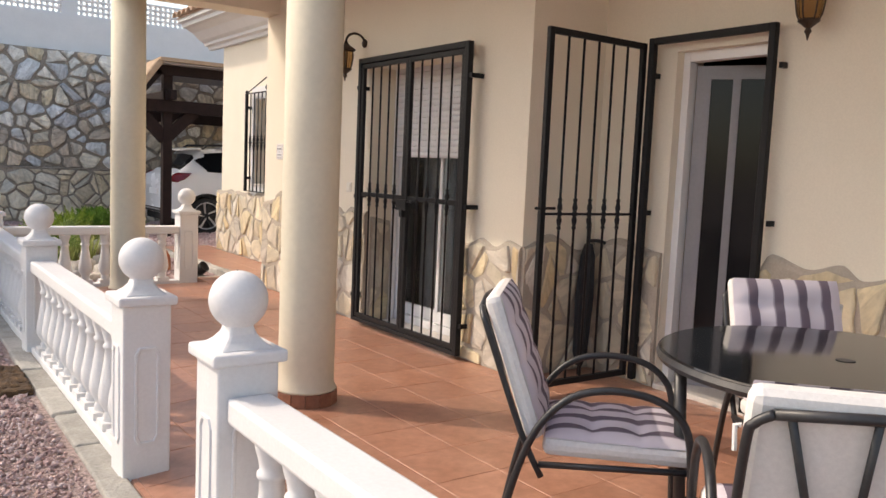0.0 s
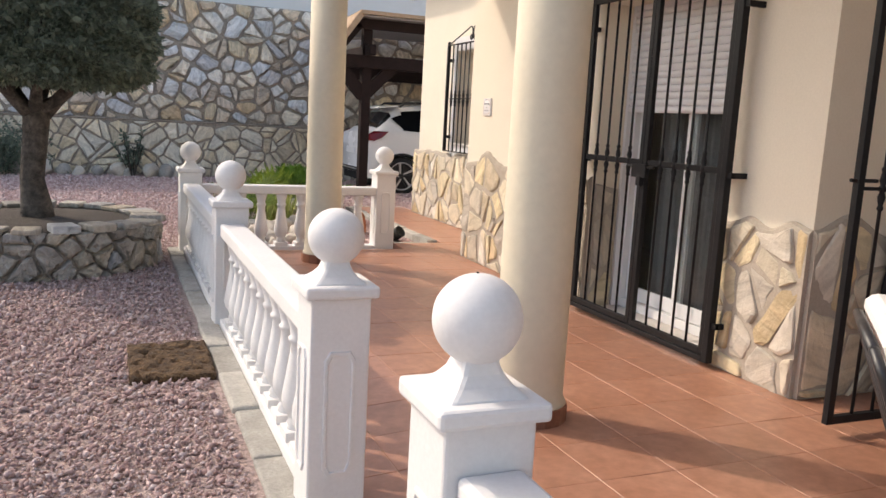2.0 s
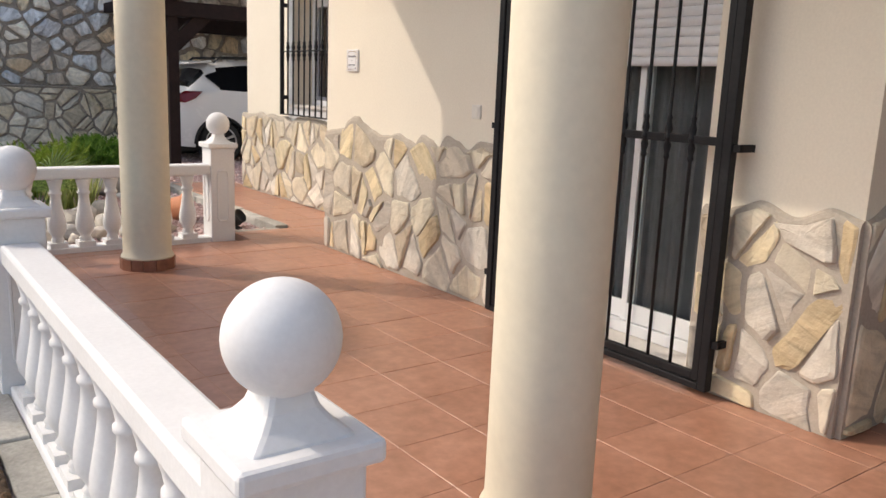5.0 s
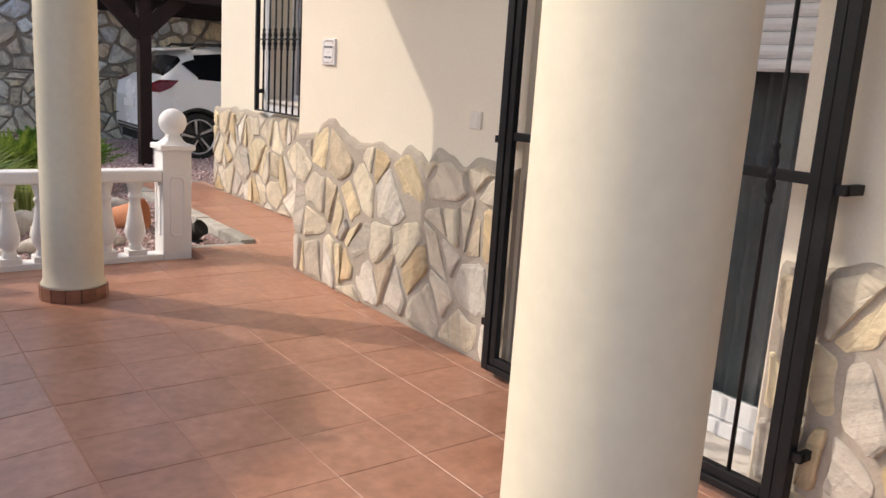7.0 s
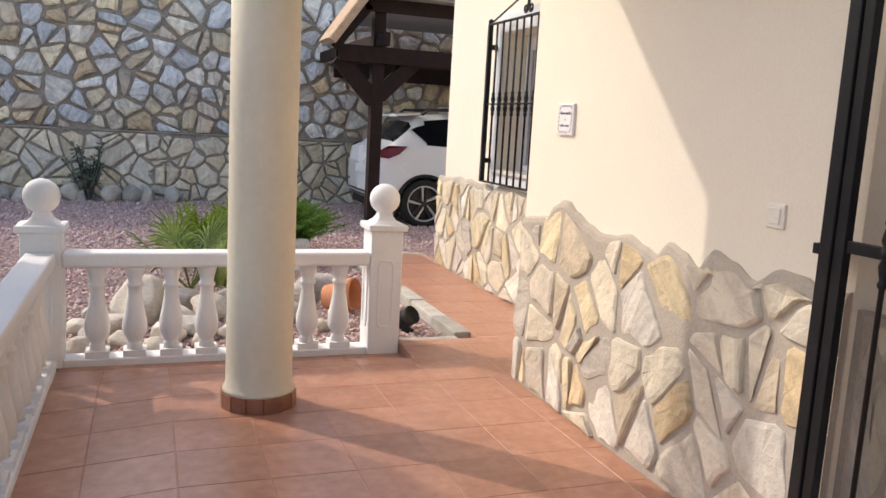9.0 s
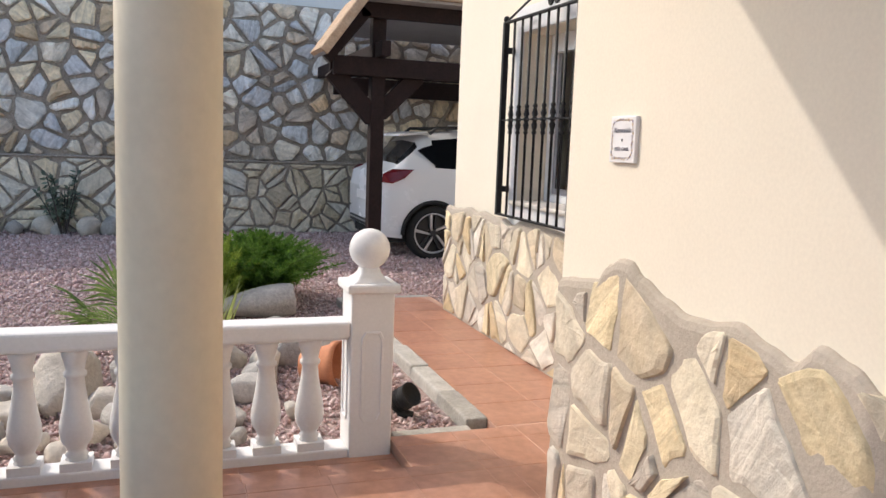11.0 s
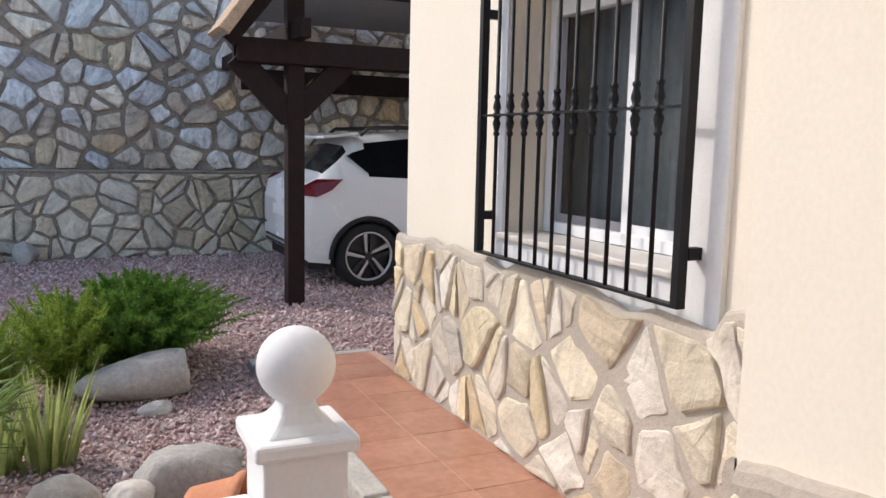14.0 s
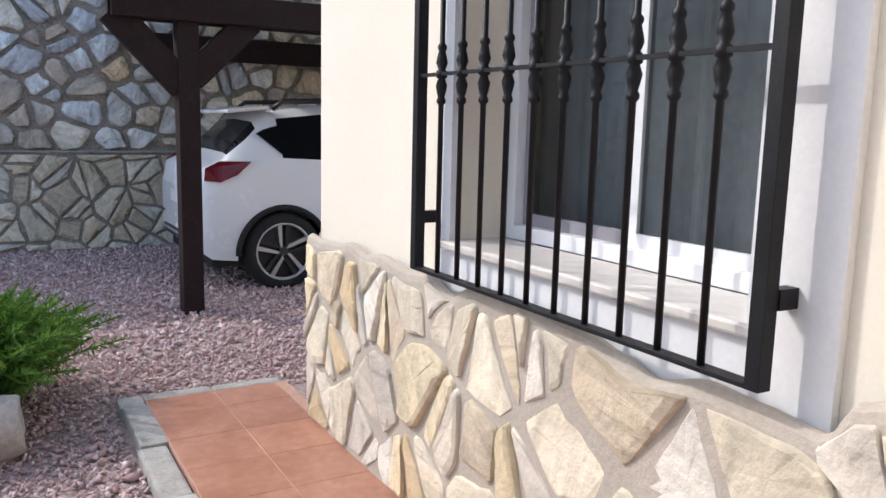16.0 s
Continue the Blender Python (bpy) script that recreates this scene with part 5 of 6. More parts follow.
def swords(name, at, n, spread, height, width, material, label, category, seed):
    r = random.Random(seed)
    e = empty(name, at)
    bm = bmesh.new()
    for i in range(n):
        a = r.uniform(0, 2 * math.pi)
        o = spread * r.uniform(0.1, 1)
        b = Vector((o * 0.55 * math.cos(a), o * 0.55 * math.sin(a), -0.01))
        tip = Vector((o * math.cos(a), o * math.sin(a), height * r.uniform(0.6, 1)))
        s = Vector((-math.sin(a + r.uniform(-1, 1)), math.cos(a + r.uniform(-1, 1)), 0)) * width * r.uniform(0.6, 1.1)
        rows = []
        for k in range(5):
            f = k / 4
            c = b.lerp(tip, f) + Vector((math.cos(a), math.sin(a), 0)) * 0.05 * f * f
            w = s * (1 - f ** 2.2) * 0.5 + s * 0.02
            rows.append((bm.verts.new(c - w), bm.verts.new(c + w)))
        for p0, p1 in zip(rows, rows[1:]):
            bm.faces.new((p0[0], p0[1], p1[1], p1[0]))
    part("leaves", bm, material, e, smooth=True)
    return tagged(e, label, category)


swords("sword_lily", (2.19, 10.86, GROUND), 64, 0.20, 0.46, 0.03, LEAF_IRIS, "pale yellow-green sword-leaved plant in the garden", "plant", 4)
swords("sword_lily", (1.98, 10.88, GROUND), 48, 0.18, 0.40, 0.03, LEAF_IRIS, "pale yellow-green sword-leaved plant in the garden", "plant", 6)


def fan_palm(at, seed):
    r = random.Random(seed)
    e = empty("fan_palm", at)
    bm, st = bmesh.new(), bmesh.new()
    for i in range(11):
        a = 2 * math.pi * i / 11 + r.uniform(-0.2, 0.2)
        el = r.uniform(0.6, 1.25)
        d = Vector((math.cos(a) * math.cos(el), math.sin(a) * math.cos(el), math.sin(el)))
        hub = d * r.uniform(0.24, 0.40)
        add_tube(st, [(0, 0, -0.02), tuple(hub)], 0.006, 5)
        side = d.cross(Vector((0, 0, 1))).normalized()
        for k in range(15):
            b = (k - 7) / 7 * 1.35
            v = (d * math.cos(b) + side * math.sin(b)).normalized()
            ln = 0.37 * (1 - 0.12 * abs(b)) * r.uniform(0.9, 1.08)
            w = v.cross(d.cross(side)).normalized() * 0.011
            if w.length < 1e-4:
                w = side * 0.011
            nrm = v.cross(w).normalized() * 0.004
            tip = hub + v * ln + Vector((0, 0, -0.05 * ln / 0.3))
            mid = hub + v * ln * 0.55
            q = [bm.verts.new(p) for p in (hub, mid + w, tip, mid - w)]
            c = bm.verts.new(mid + nrm)
            bm.faces.new((q[0], q[1], c))
            bm.faces.new((q[1], q[2], c))
            bm.faces.new((q[2], q[3], c))
            bm.faces.new((q[3], q[0], c))
    part("stalk_tuft", st, LEAF_PALM, e)
    part("fan_crown", bm, LEAF_PALM, e)
    return tagged(e, "small fan palm growing among the rocks", "palm")


fan_palm((1.76, 10.58, GROUND + 0.05), 3)
e = empty("wall_plant", (0.62, 17.12, GROUND))
stems = bmesh.new()
pts, ways = [], []
for i in range(16):
    a, o, h = rs.uniform(0, 6.28), rs.uniform(0.05, 0.38), rs.uniform(0.35, 0.85)
    tip = (o * math.cos(a), 0.5 * o * math.sin(a), h)
    add_tube(stems, [(0.1 * tip[0], 0.1 * tip[1], -0.02), (0.6 * tip[0], 0.6 * tip[1], 0.6 * h), tip], 0.008, 5)
    for f in rs.uniform(0.45, 1.05, 26):
        pts.append([f * tip[0], f * tip[1], f * h])
        ways.append(rs.normal(size=3) + np.array([0, 0, 0.5]))
part("stem_tuft", stems, BARK, e)
diamonds("leaves", pts, ways, rs.uniform(0.06, 0.12, len(pts)), 0.045, LEAF_DARK, e)
tagged(e, "sparse dark green shrub at the foot of the wall", "plant")
e = empty("wall_bush", (-1.75, 17.0, GROUND))
pts = rs.normal(size=(5000, 3)) * np.array([0.36, 0.22, 0.2]) + np.array([0, 0, 0.42])
pts[:, 2] = np.maximum(pts[:, 2], 0.0)
diamonds("leaves", pts, rs.normal(size=pts.shape), rs.uniform(0.05, 0.1, 5000), 0.035, LEAF_DARK, e)
tagged(e, "dark leafy bush at the foot of the wall", "bush")

# coir mat on the gravel
MAT = surface("coir_mat", (0.045, 0.024, 0.012), (0.14, 0.080, 0.036), 16, 0.95, 1.0, 60, fine=0.4, dist=0.02)
bm = bmesh.new()
rows = []
nx, ny = 26, 40
for j in range(ny + 1):
    row = []
    for i in range(nx + 1):
        x, y = 0.325 + 0.405 * i / nx, 5.02 + 0.61 * j / ny
        h = 0.035 + 0.012 * noise.noise(Vector((x * 9, y * 9, 0))) - 0.022 * max(0, noise.noise(Vector((x * 28, y * 20, 3))) - 0.12) * 3
        row.append(bm.verts.new((x + 0.008 * noise.noise(Vector((0, y * 20, 1))), y + 0.008 * noise.noise(Vector((x * 20, 0, 2))), GROUND + h)))
    rows.append(row)
for j in range(ny):
    for i in range(nx):
        bm.faces.new((rows[j][i], rows[j][i + 1], rows[j + 1][i + 1], rows[j + 1][i]))
edge = [e for e in bm.edges if e.is_boundary]
ext = bmesh.ops.extrude_edge_only(bm, edges=edge)
for v in ext["geom"]:
    if isinstance(v, bmesh.types.BMVert):
        v.co.z = GROUND - 0.01
tagged(part("doormat", bm, MAT, smooth=True), "worn brown coir mat lying on the gravel", "mat")

# ---- pieces of walls, floors and ground ----
def clip(poly, n, d):
    """The part of a convex polygon with p.n <= d."""
    out = []
    for i, p in enumerate(poly):
        q = poly[(i + 1) % len(poly)]
        a, b = p[0] * n[0] + p[1] * n[1] - d, q[0] * n[0] + q[1] * n[1] - d
        if a <= 0:
            out.append(p)
        if (a < 0 < b) or (b < 0 < a):
            f = a / (a - b)
            out.append((p[0] + (q[0] - p[0]) * f, p[1] + (q[1] - p[1]) * f))
    return out


def cells(w, h, size, aspect, joint, rng, drop=0.18, skew=0.0):
    """Irregular stones that fill a rectangle w by h, size wide and size * aspect high."""
    nx, ny = max(1, round(w / size)), max(1, round(h / (size * aspect)))
    pts = []
    for j in range(-1, ny + 1):
        for i in range(-1, nx + 1):
            if rng.random() > drop:
                pts.append(((i + 0.5 + 0.5 * (j % 2) * 0.7 + rng.uniform(-0.42, 0.42)) * w / nx, (j + 0.5 + rng.uniform(-0.42, 0.42)) * h / ny))
    size_of = [rng.uniform(-1, 1) * (0.40 * min(size, size * aspect)) ** 2 for _ in pts]
    out = []
    far = 3.2 * max(size, size * aspect)
    for k, p in enumerate(pts):
        poly = [(joint / 2, joint / 2), (w - joint / 2, joint / 2), (w - joint / 2, h), (joint / 2, h)]
        for m, q in enumerate(pts):
            dx, dy = q[0] - p[0], q[1] - p[1]
            l = math.hypot(dx, dy)
            if m == k or l > far:
                continue
            g = joint * (0.5 + 0.3 * ((k * 7 + m * 13) % 5) / 5)
            poly = clip(poly, (dx / l, dy / l), (p[0] * dx + p[1] * dy) / l + l / 2 + (size_of[k] - size_of[m]) / (2 * l) - g)
            if len(poly) < 3:
                break
        if len(poly) >= 3:
            area = abs(sum(poly[i][0] * poly[(i + 1) % len(poly)][1] - poly[(i + 1) % len(poly)][0] * poly[i][1] for i in range(len(poly)))) / 2
            if area > 0.08 * size * size * aspect:
                out.append(poly)
    return out


def split(polys, rng, joint, chance, least, swing=1.57):
    """Stones broken in two along a line near their middle, as in crazy paving."""
    out = []
    for poly in polys:
        cx, cy = sum(p[0] for p in poly) / len(poly), sum(p[1] for p in poly) / len(poly)
        wide = min(max(p[0] for p in poly) - min(p[0] for p in poly), max(p[1] for p in poly) - min(p[1] for p in poly))
        if rng.random() > chance or wide < least:
            out.append(poly)
            continue
        a = rng.uniform(-swing, swing)
        n = (math.cos(a), math.sin(a))
        d = cx * n[0] + cy * n[1] + rng.uniform(-0.15, 0.15) * wide
        for q in (clip(poly, n, d - joint / 2), clip(poly, (-n[0], -n[1]), -d - joint / 2)):
            if len(q) >= 3 and abs(sum(q[i][0] * q[(i + 1) % len(q)][1] - q[(i + 1) % len(q)][0] * q[i][1] for i in range(len(q)))) / 2 > 0.25 * least * least:
                out.append(q)
    return out


def shrunk(poly, rng, lo, hi):
    """A stone smaller than its bed, a little turned."""
    cx, cy = sum(p[0] for p in poly) / len(poly), sum(p[1] for p in poly) / len(poly)
    a, b, t = rng.uniform(lo, hi), rng.uniform(lo, hi), rng.uniform(-0.12, 0.12)
    return [(cx + a * (x - cx) - t * (y - cy), cy + b * (y - cy) + t * (x - cx)) for x, y in poly]


def stone_on(parent, name, poly, m, depth, material, rng, round_off=0.2, wild=1.0):
    """One stone with a broken outline, rounded shoulders and a rough face: m maps (u, v, out) to the world."""
    span = max(max(p[0] for p in poly) - min(p[0] for p in poly), max(p[1] for p in poly) - min(p[1] for p in poly))
    mid = (sum(p[0] for p in poly) / len(poly), sum(p[1] for p in poly) / len(poly))
    full = []
    for i, p in enumerate(poly):
        q = poly[(i + 1) % len(poly)]
        if math.hypot(q[0] - p[0], q[1] - p[1]) < 0.06 * span and len(full) > 2:
            continue
        full.append(p)
        if math.hypot(q[0] - p[0], q[1] - p[1]) > 0.42 * span:
            f, s = rng.uniform(0.3, 0.7), 1 + rng.uniform(-0.16, 0.03)
            x, y = p[0] + (q[0] - p[0]) * f, p[1] + (q[1] - p[1]) * f
            full.append((mid[0] + (x - mid[0]) * s, mid[1] + (y - mid[1]) * s))
    n = len(full)
    pts = []
    for i in range(n):
        p, q, r = full[i - 1], full[i], full[(i + 1) % n]
        f = round_off * rng.uniform(0.35, 1.7)
        g = min(0.45, f * rng.uniform(0.7, 1.4))
        for (x, y), w in ((p, min(0.45, f)), (r, g)):
            s = 1 + rng.uniform(-0.035, 0.02)
            x, y = q[0] + (x - q[0]) * w, q[1] + (y - q[1]) * w
            pts.append((mid[0] + (x - mid[0]) * s, mid[1] + (y - mid[1]) * s))
    cx, cy = sum(p[0] for p in pts) / len(pts), sum(p[1] for p in pts) / len(pts)
    tu, tv = wild * rng.uniform(-0.10, 0.10), wild * rng.uniform(-0.10, 0.10)
    dep = depth * (1 + 0.7 * rng.uniform(-0.35, 0.35))
    sx, sy = rng.uniform(-0.05, 0.05) * span, rng.uniform(-0.05, 0.05) * span
    rings = []
    rough = 0.16 if wild == 1.0 else 0.05
    for sc, dz, tilt in ((1.0, -0.012, 0), (0.985, 0.55 * dep, 0.3), (0.94, 0.9 * dep, 0.8), (0.80, dep, 1.0)):
        rings.append([(cx + (u - cx) * sc + (sx if tilt == 1.0 else 0), cy + (v - cy) * sc + (sy if tilt == 1.0 else 0),
                       dz + tilt * (tu * (u - cx) + tv * (v - cy)) + (rng.uniform(-rough, rough) * dep if tilt > 0.5 else 0)) for u, v in pts])
    k = len(pts)
    o = Vector((cx, cy, 0))
    verts = [m.to_3x3() @ (Vector(p) - o) for r in rings for p in r] + [m.to_3x3() @ (Vector((cx + sx, cy + sy, dep * rng.uniform(1 - rough, 1 + rough))) - o)]
    faces = []
    for r in (0, 1, 2):
        for i in range(k):
            j = (i + 1) % k
            faces.append((r * k + i, r * k + j, (r + 1) * k + j, (r + 1) * k + i))
    for i in range(k):
        faces.append((3 * k + i, 3 * k + (i + 1) % k, 4 * k))
    me = bpy.data.meshes.new(name)
    me.from_pydata([tuple(v) for v in verts], [], faces)
    me.materials.append(material)
    for p in me.polygons:
        p.use_smooth = p.index < 2 * k or (wild == 1.0 and p.index % 3 > 0)
    ob = new(name, me)
    ob.parent = parent
    ob.location = m @ o
    return ob


def crest(points):
    """A smooth line through (u, height) pairs."""
    def height(u):
        if u <= points[0][0]:
            return points[0][1]
        for (a, x), (b, y) in zip(points, points[1:]):
            if u <= b:
                f = (u - a) / (b - a)
                f = f * f * (3 - 2 * f)
                return x + (y - x) * f
        return points[-1][1]
    return height


def frame_of(origin, u, n):
    u, n = Vector(u), Vector(n)
    return Matrix(((u.x, 0, n.x, origin[0]), (u.y, 0, n.y, origin[1]), (u.z, 1, n.z, origin[2]), (0, 0, 0, 1)))


def cladding(origin, u, n, width, top, seed, size=0.15, aspect=1.35, label="pale stone cladding along the foot of the wall"):
    """Crazy-paved stones in a mortar bed with a scalloped, rounded crest."""
    rng = random.Random(seed)
    m = frame_of(origin, u, n)
    bm = bmesh.new()
    steps = max(4, int(width / 0.02))
    prev = None
    for i in range(steps + 1):
        x = width * i / steps
        t = top(x)
        col = [bm.verts.new(m @ Vector((x, y, z))) for y, z in ((0.0, -0.005), (0.0, 0.024), (t - 0.07, 0.026), (t - 0.035, 0.027), (t - 0.012, 0.021), (t, 0.008), (t + 0.002, -0.005))]
        if prev:
            for a in range(6):
                bm.faces.new((prev[a], col[a], col[a + 1], prev[a + 1]))
        else:
            bm.faces.new(col)
        prev = col
    bm.faces.new(prev[::-1])
    bed = tagged(part("stone_cladding", bm, MORTAR, smooth=False), label, "wall cladding", kind="structure")
    high = max(top(width * i / 40) for i in range(41))
    for poly in split(cells(width, high, size * 1.28, aspect * 1.12, 0.018, rng, 0.2), rng, 0.018, 0.5, 0.15, 0.8):
        q = []
        for i, p in enumerate(poly):
            nx = poly[(i + 1) % len(poly)]
            q.append(p)
            if max(p[1], nx[1]) > high - 0.3 and math.hypot(nx[0] - p[0], nx[1] - p[1]) > 0.09:
                q.append(((p[0] + nx[0]) / 2, (p[1] + nx[1]) / 2))
        if min(p[1] - top(p[0]) for p in q) > -0.11:
            continue
        gap = rng.uniform(0.012, 0.05)
        q = shrunk([(p[0], min(p[1], top(p[0]) - gap)) for p in q], rng, 0.95, 1.06)
        stone_on(bed, "stone", q, m, 0.038, CLAD, rng, 0.15, 0.5)
    return bed


# porch wall, u runs from the far corner back towards the gate
SIGN_TOP = crest([(0.0, 0.885), (0.08, 0.90), (0.26, 0.92), (0.33, 0.985), (0.40, 1.015), (0.45, 1.015), (0.53, 0.972), (0.66, 0.93), (0.76, 0.905), (0.86, 0.91), (0.98, 0.932), (1.10, 0.90), (1.18, 0.88), (1.26, 0.943),
                  (1.35, 0.92), (1.44, 0.873), (1.52, 0.955), (1.62, 0.93), (1.73, 0.885), (1.84, 0.944), (1.94, 0.94), (2.05, 0.90), (2.12, 0.93)])
cladding((WALL_X, END_Y - 0.022, 0), (0, -1, 0), (-1, 0, 0), 2.118, SIGN_TOP, 3, 0.155, 1.3)
GATE_TOP = crest([(0.0, 0.80), (0.04, 0.815), (0.14, 0.85), (0.29, 0.805), (0.43, 0.86), (0.56, 0.83)])
cladding((WALL_X, 4.58, 0), (0, -1, 0), (-1, 0, 0), 0.67, lambda u: GATE_TOP(u - 0.12), 5, 0.14, 1.7, "pale stone cladding between the gate and the corner")
cladding((WALL_X + 0.02, 5.84, 0), (1, 0, 0), (0, -1, 0), 0.18, crest([(0, 0.88), (0.18, 0.85)]), 14, 0.15, 1.3, "pale stone cladding inside the door reveal")
RECESS_TOP = crest([(0.0, 0.83), (0.22, 0.91), (0.50, 0.80), (0.63, 0.85)])
cladding((WALL_X + 0.001, CORNER_Y, 0), (1, 0, 0), (0, -1, 0), DOOR_X - WALL_X, RECESS_TOP, 6, 0.16, 1.2, "pale stone cladding in the recess")
DOOR_TOP = crest([(0.0, 0.80), (0.06, 0.82), (0.14, 0.915), (0.36, 0.857), (0.53, 0.90), (0.64, 0.835), (0.9, 0.90), (1.2, 0.82), (1.6, 0.9), (2.1, 0.83), (2.6, 0.9)])
cladding((DOOR_X, 2.655, 0), (0, -1, 0), (-1, 0, 0), 2.62, lambda u: DOOR_TOP(u + 0.08), 7, 0.17, 1.2, "pale stone cladding behind the table")
cladding((DOOR_X, CORNER_Y - 0.03, 0), (0, -1, 0), (-1, 0, 0), 0.55, crest([(0, 0.85), (0.2, 0.9), (0.55, 0.84)]), 8, 0.16, 1.2, "pale stone cladding beside the side door")
WIN_TOP = crest([(0.0, 0.865), (0.14, 0.855), (0.30, 0.865), (0.50, 0.888), (0.62, 0.862), (0.76, 0.882), (0.98, 0.862), (1.12, 0.875), (1.28, 0.837), (1.45, 0.887), (1.72, 0.89), (1.95, 0.874), (2.10, 0.845), (2.20, 0.82),
                 (2.36, 0.858), (2.50, 0.85), (2.63, 0.838), (2.69, 0.92), (2.76, 0.94), (2.90, 0.90), (3.05, 0.87), (3.2, 0.93), (3.53, 0.88)])
cladding((WIN_X - 0.042, HOUSE_Y, 0), (0, -1, 0), (-1, 0, 0), HOUSE_Y - END_Y, WIN_TOP, 9, 0.15, 1.35, "pale stone cladding under the barred window")
cladding((WIN_X + 0.25, HOUSE_Y, 0), (-1, 0, 0), (0, 1, 0), 0.25, crest([(0, 0.86), (0.25, 0.87)]), 10, 0.15, 1.2, "pale stone cladding round the house corner")
cladding((WIN_X - 0.03, END_Y, 0), (-1, 0, 0), (0, 1, 0), WIN_X - WALL_X - 0.03, crest([(0, 0.93), (0.3, 0.86), (0.78, 0.88)]), 12, 0.16, 1.2, "pale stone cladding on the return")

# terrace tiles
def tile_mesh(w, l):
    bm = bmesh.new()
    g, c, t = 0.0018, 0.0015, 0.012
    a = [bm.verts.new((x, y, -t)) for x, y in ((g, g), (w - g, g), (w - g, l - g), (g, l - g))]
    b = [bm.verts.new((x, y, -0.0014)) for x, y in ((g, g), (w - g, g), (w - g, l - g), (g, l - g))]
    d = [bm.verts.new((x, y, 0.0)) for x, y in ((g + c, g + c), (w - g - c, g + c), (w - g - c, l - g - c), (g + c, l - g - c))]
    bm.faces.new(d)
    for p, q in ((a, b), (b, d)):
        for i in range(4):
            j = (i + 1) % 4
            bm.faces.new((p[i], p[j], q[j], q[i]))
    me = bpy.data.meshes.new("tile")
    bm.to_mesh(me)
    bm.free()
    me.materials.append(TILE)
    return me


T = 0.33
meshes = {}


def tiles(x0, x1, y0, y1, ox, oy, ramp=False, low=0.0):
    """Floor tiles on a grid through (ox, oy), cut at the borders."""
    i = math.floor((x0 - ox) / T)
    while ox + i * T < x1 - 0.005:
        j = math.floor((y0 - oy) / T)
        while oy + j * T < y1 - 0.005:
            a, b = max(x0, ox + i * T), min(x1, ox + (i + 1) * T)
            c, d = max(y0, oy + j * T), min(y1, oy + (j + 1) * T)
            if b - a > 0.02 and d - c > 0.02:
                key = (round(b - a, 3), round(d - c, 3))
                if key not in meshes:
                    meshes[key] = tile_mesh(*key)
                o = new("tile", meshes[key])
                o.parent = TERRACE
                o.location = (a, c, low + 0.0005 * math.sin(i * 5.1 + j * 3.3))
                if ramp:
                    o.location.z += EDGE * (1.55 - a) / 0.71
                    o.rotation_euler.y = math.atan2(EDGE, 0.71)
            j += 1
        i += 1


tiles(1.55, WALL_X - 0.028, -0.9, 8.415, 1.22, 6.67)
tiles(2.905, WALL_X - 0.028, 8.415, 8.775, 1.22, 6.67)
tiles(0.864, 1.55, -0.9, 8.415, 1.22, 6.67, True)
tiles(0.864, 2.895, 8.425, 8.89, 1.22, 6.67, low=-0.055)
tiles(WALL_X - 0.028, DOOR_X - 0.028, 0.6, CORNER_Y - 0.028, 1.22, 6.67)
tiles(WALL_X - 0.028, WIN_X - 0.056, 7.87, 8.775, 1.22, 6.67)
tiles(3.448, WIN_X - 0.056, 8.785, 12.015, 3.448, 9.46)

# kerbs
rng = random.Random(21)


def kerb_run(x0, x1, y0, y1, along_y, step, z, name):
    run = tagged(new(name), "row of grey concrete kerb stones", "kerb", kind="structure")
    s, e = (y0, y1) if along_y else (x0, x1)
    while s < e - 0.05:
        n = min(e, s + step * rng.uniform(0.92, 1.08))
        dz, dx = rng.uniform(-0.010, 0.010), rng.uniform(-0.010, 0.010)
        lo, hi = ((x0 + dx, s + 0.004, GROUND - 0.08), (x1 + dx, n - 0.004, z + dz)) if along_y else ((s + 0.004, y0 + dx, GROUND - 0.08), (n - 0.004, y1 + dx, z + dz))
        part("kerb_stone", box(lo, hi), KERB, run, bevel=rng.uniform(0.008, 0.016))
        s = n
    return run


kerb_run(0.735, 0.856, -0.9, 8.92, True, 0.5, -0.045, "kerb_terrace")
kerb_run(3.325, 3.445, 8.90, 12.12, True, 0.5, 0.0, "kerb_path")
kerb_run(3.448, 4.16, 12.022, 12.12, False, 0.36, 0.0, "kerb_path_end")
kerb_run(2.92, 3.325, 8.78, 8.86, False, 0.4, -0.005, "kerb_garden")

# planter ring
ring = empty("stone_planter", (TREE[0], TREE[1], GROUND))
part("soil", lathe([(0.86, -0.02), (0.86, 0.345), (0.5, 0.37), (0.05, 0.375)], 40), SOIL, ring, "dark soil")
part("mortar", lathe([(0.82, -0.05), (0.92, -0.05), (0.91, 0.33), (0.82, 0.33)], 48, caps=False), RUBBLE_MORTAR, ring)
rng = random.Random(8)
for poly in cells(2 * math.pi * 0.93, 0.36, 0.28, 0.27, 0.012, rng, 0.10):
    mid = sum(p[0] for p in poly) / len(poly)
    a = mid / 0.93
    q = [(p[0] - mid, p[1]) for p in poly]
    n = Vector((math.cos(a), math.sin(a), 0))
    fm = frame_of(tuple(n * 0.905), (-math.sin(a), math.cos(a), 0), n)
    stone_on(ring, "stone", q, fm, 0.065, PLANTER, rng, 0.14)
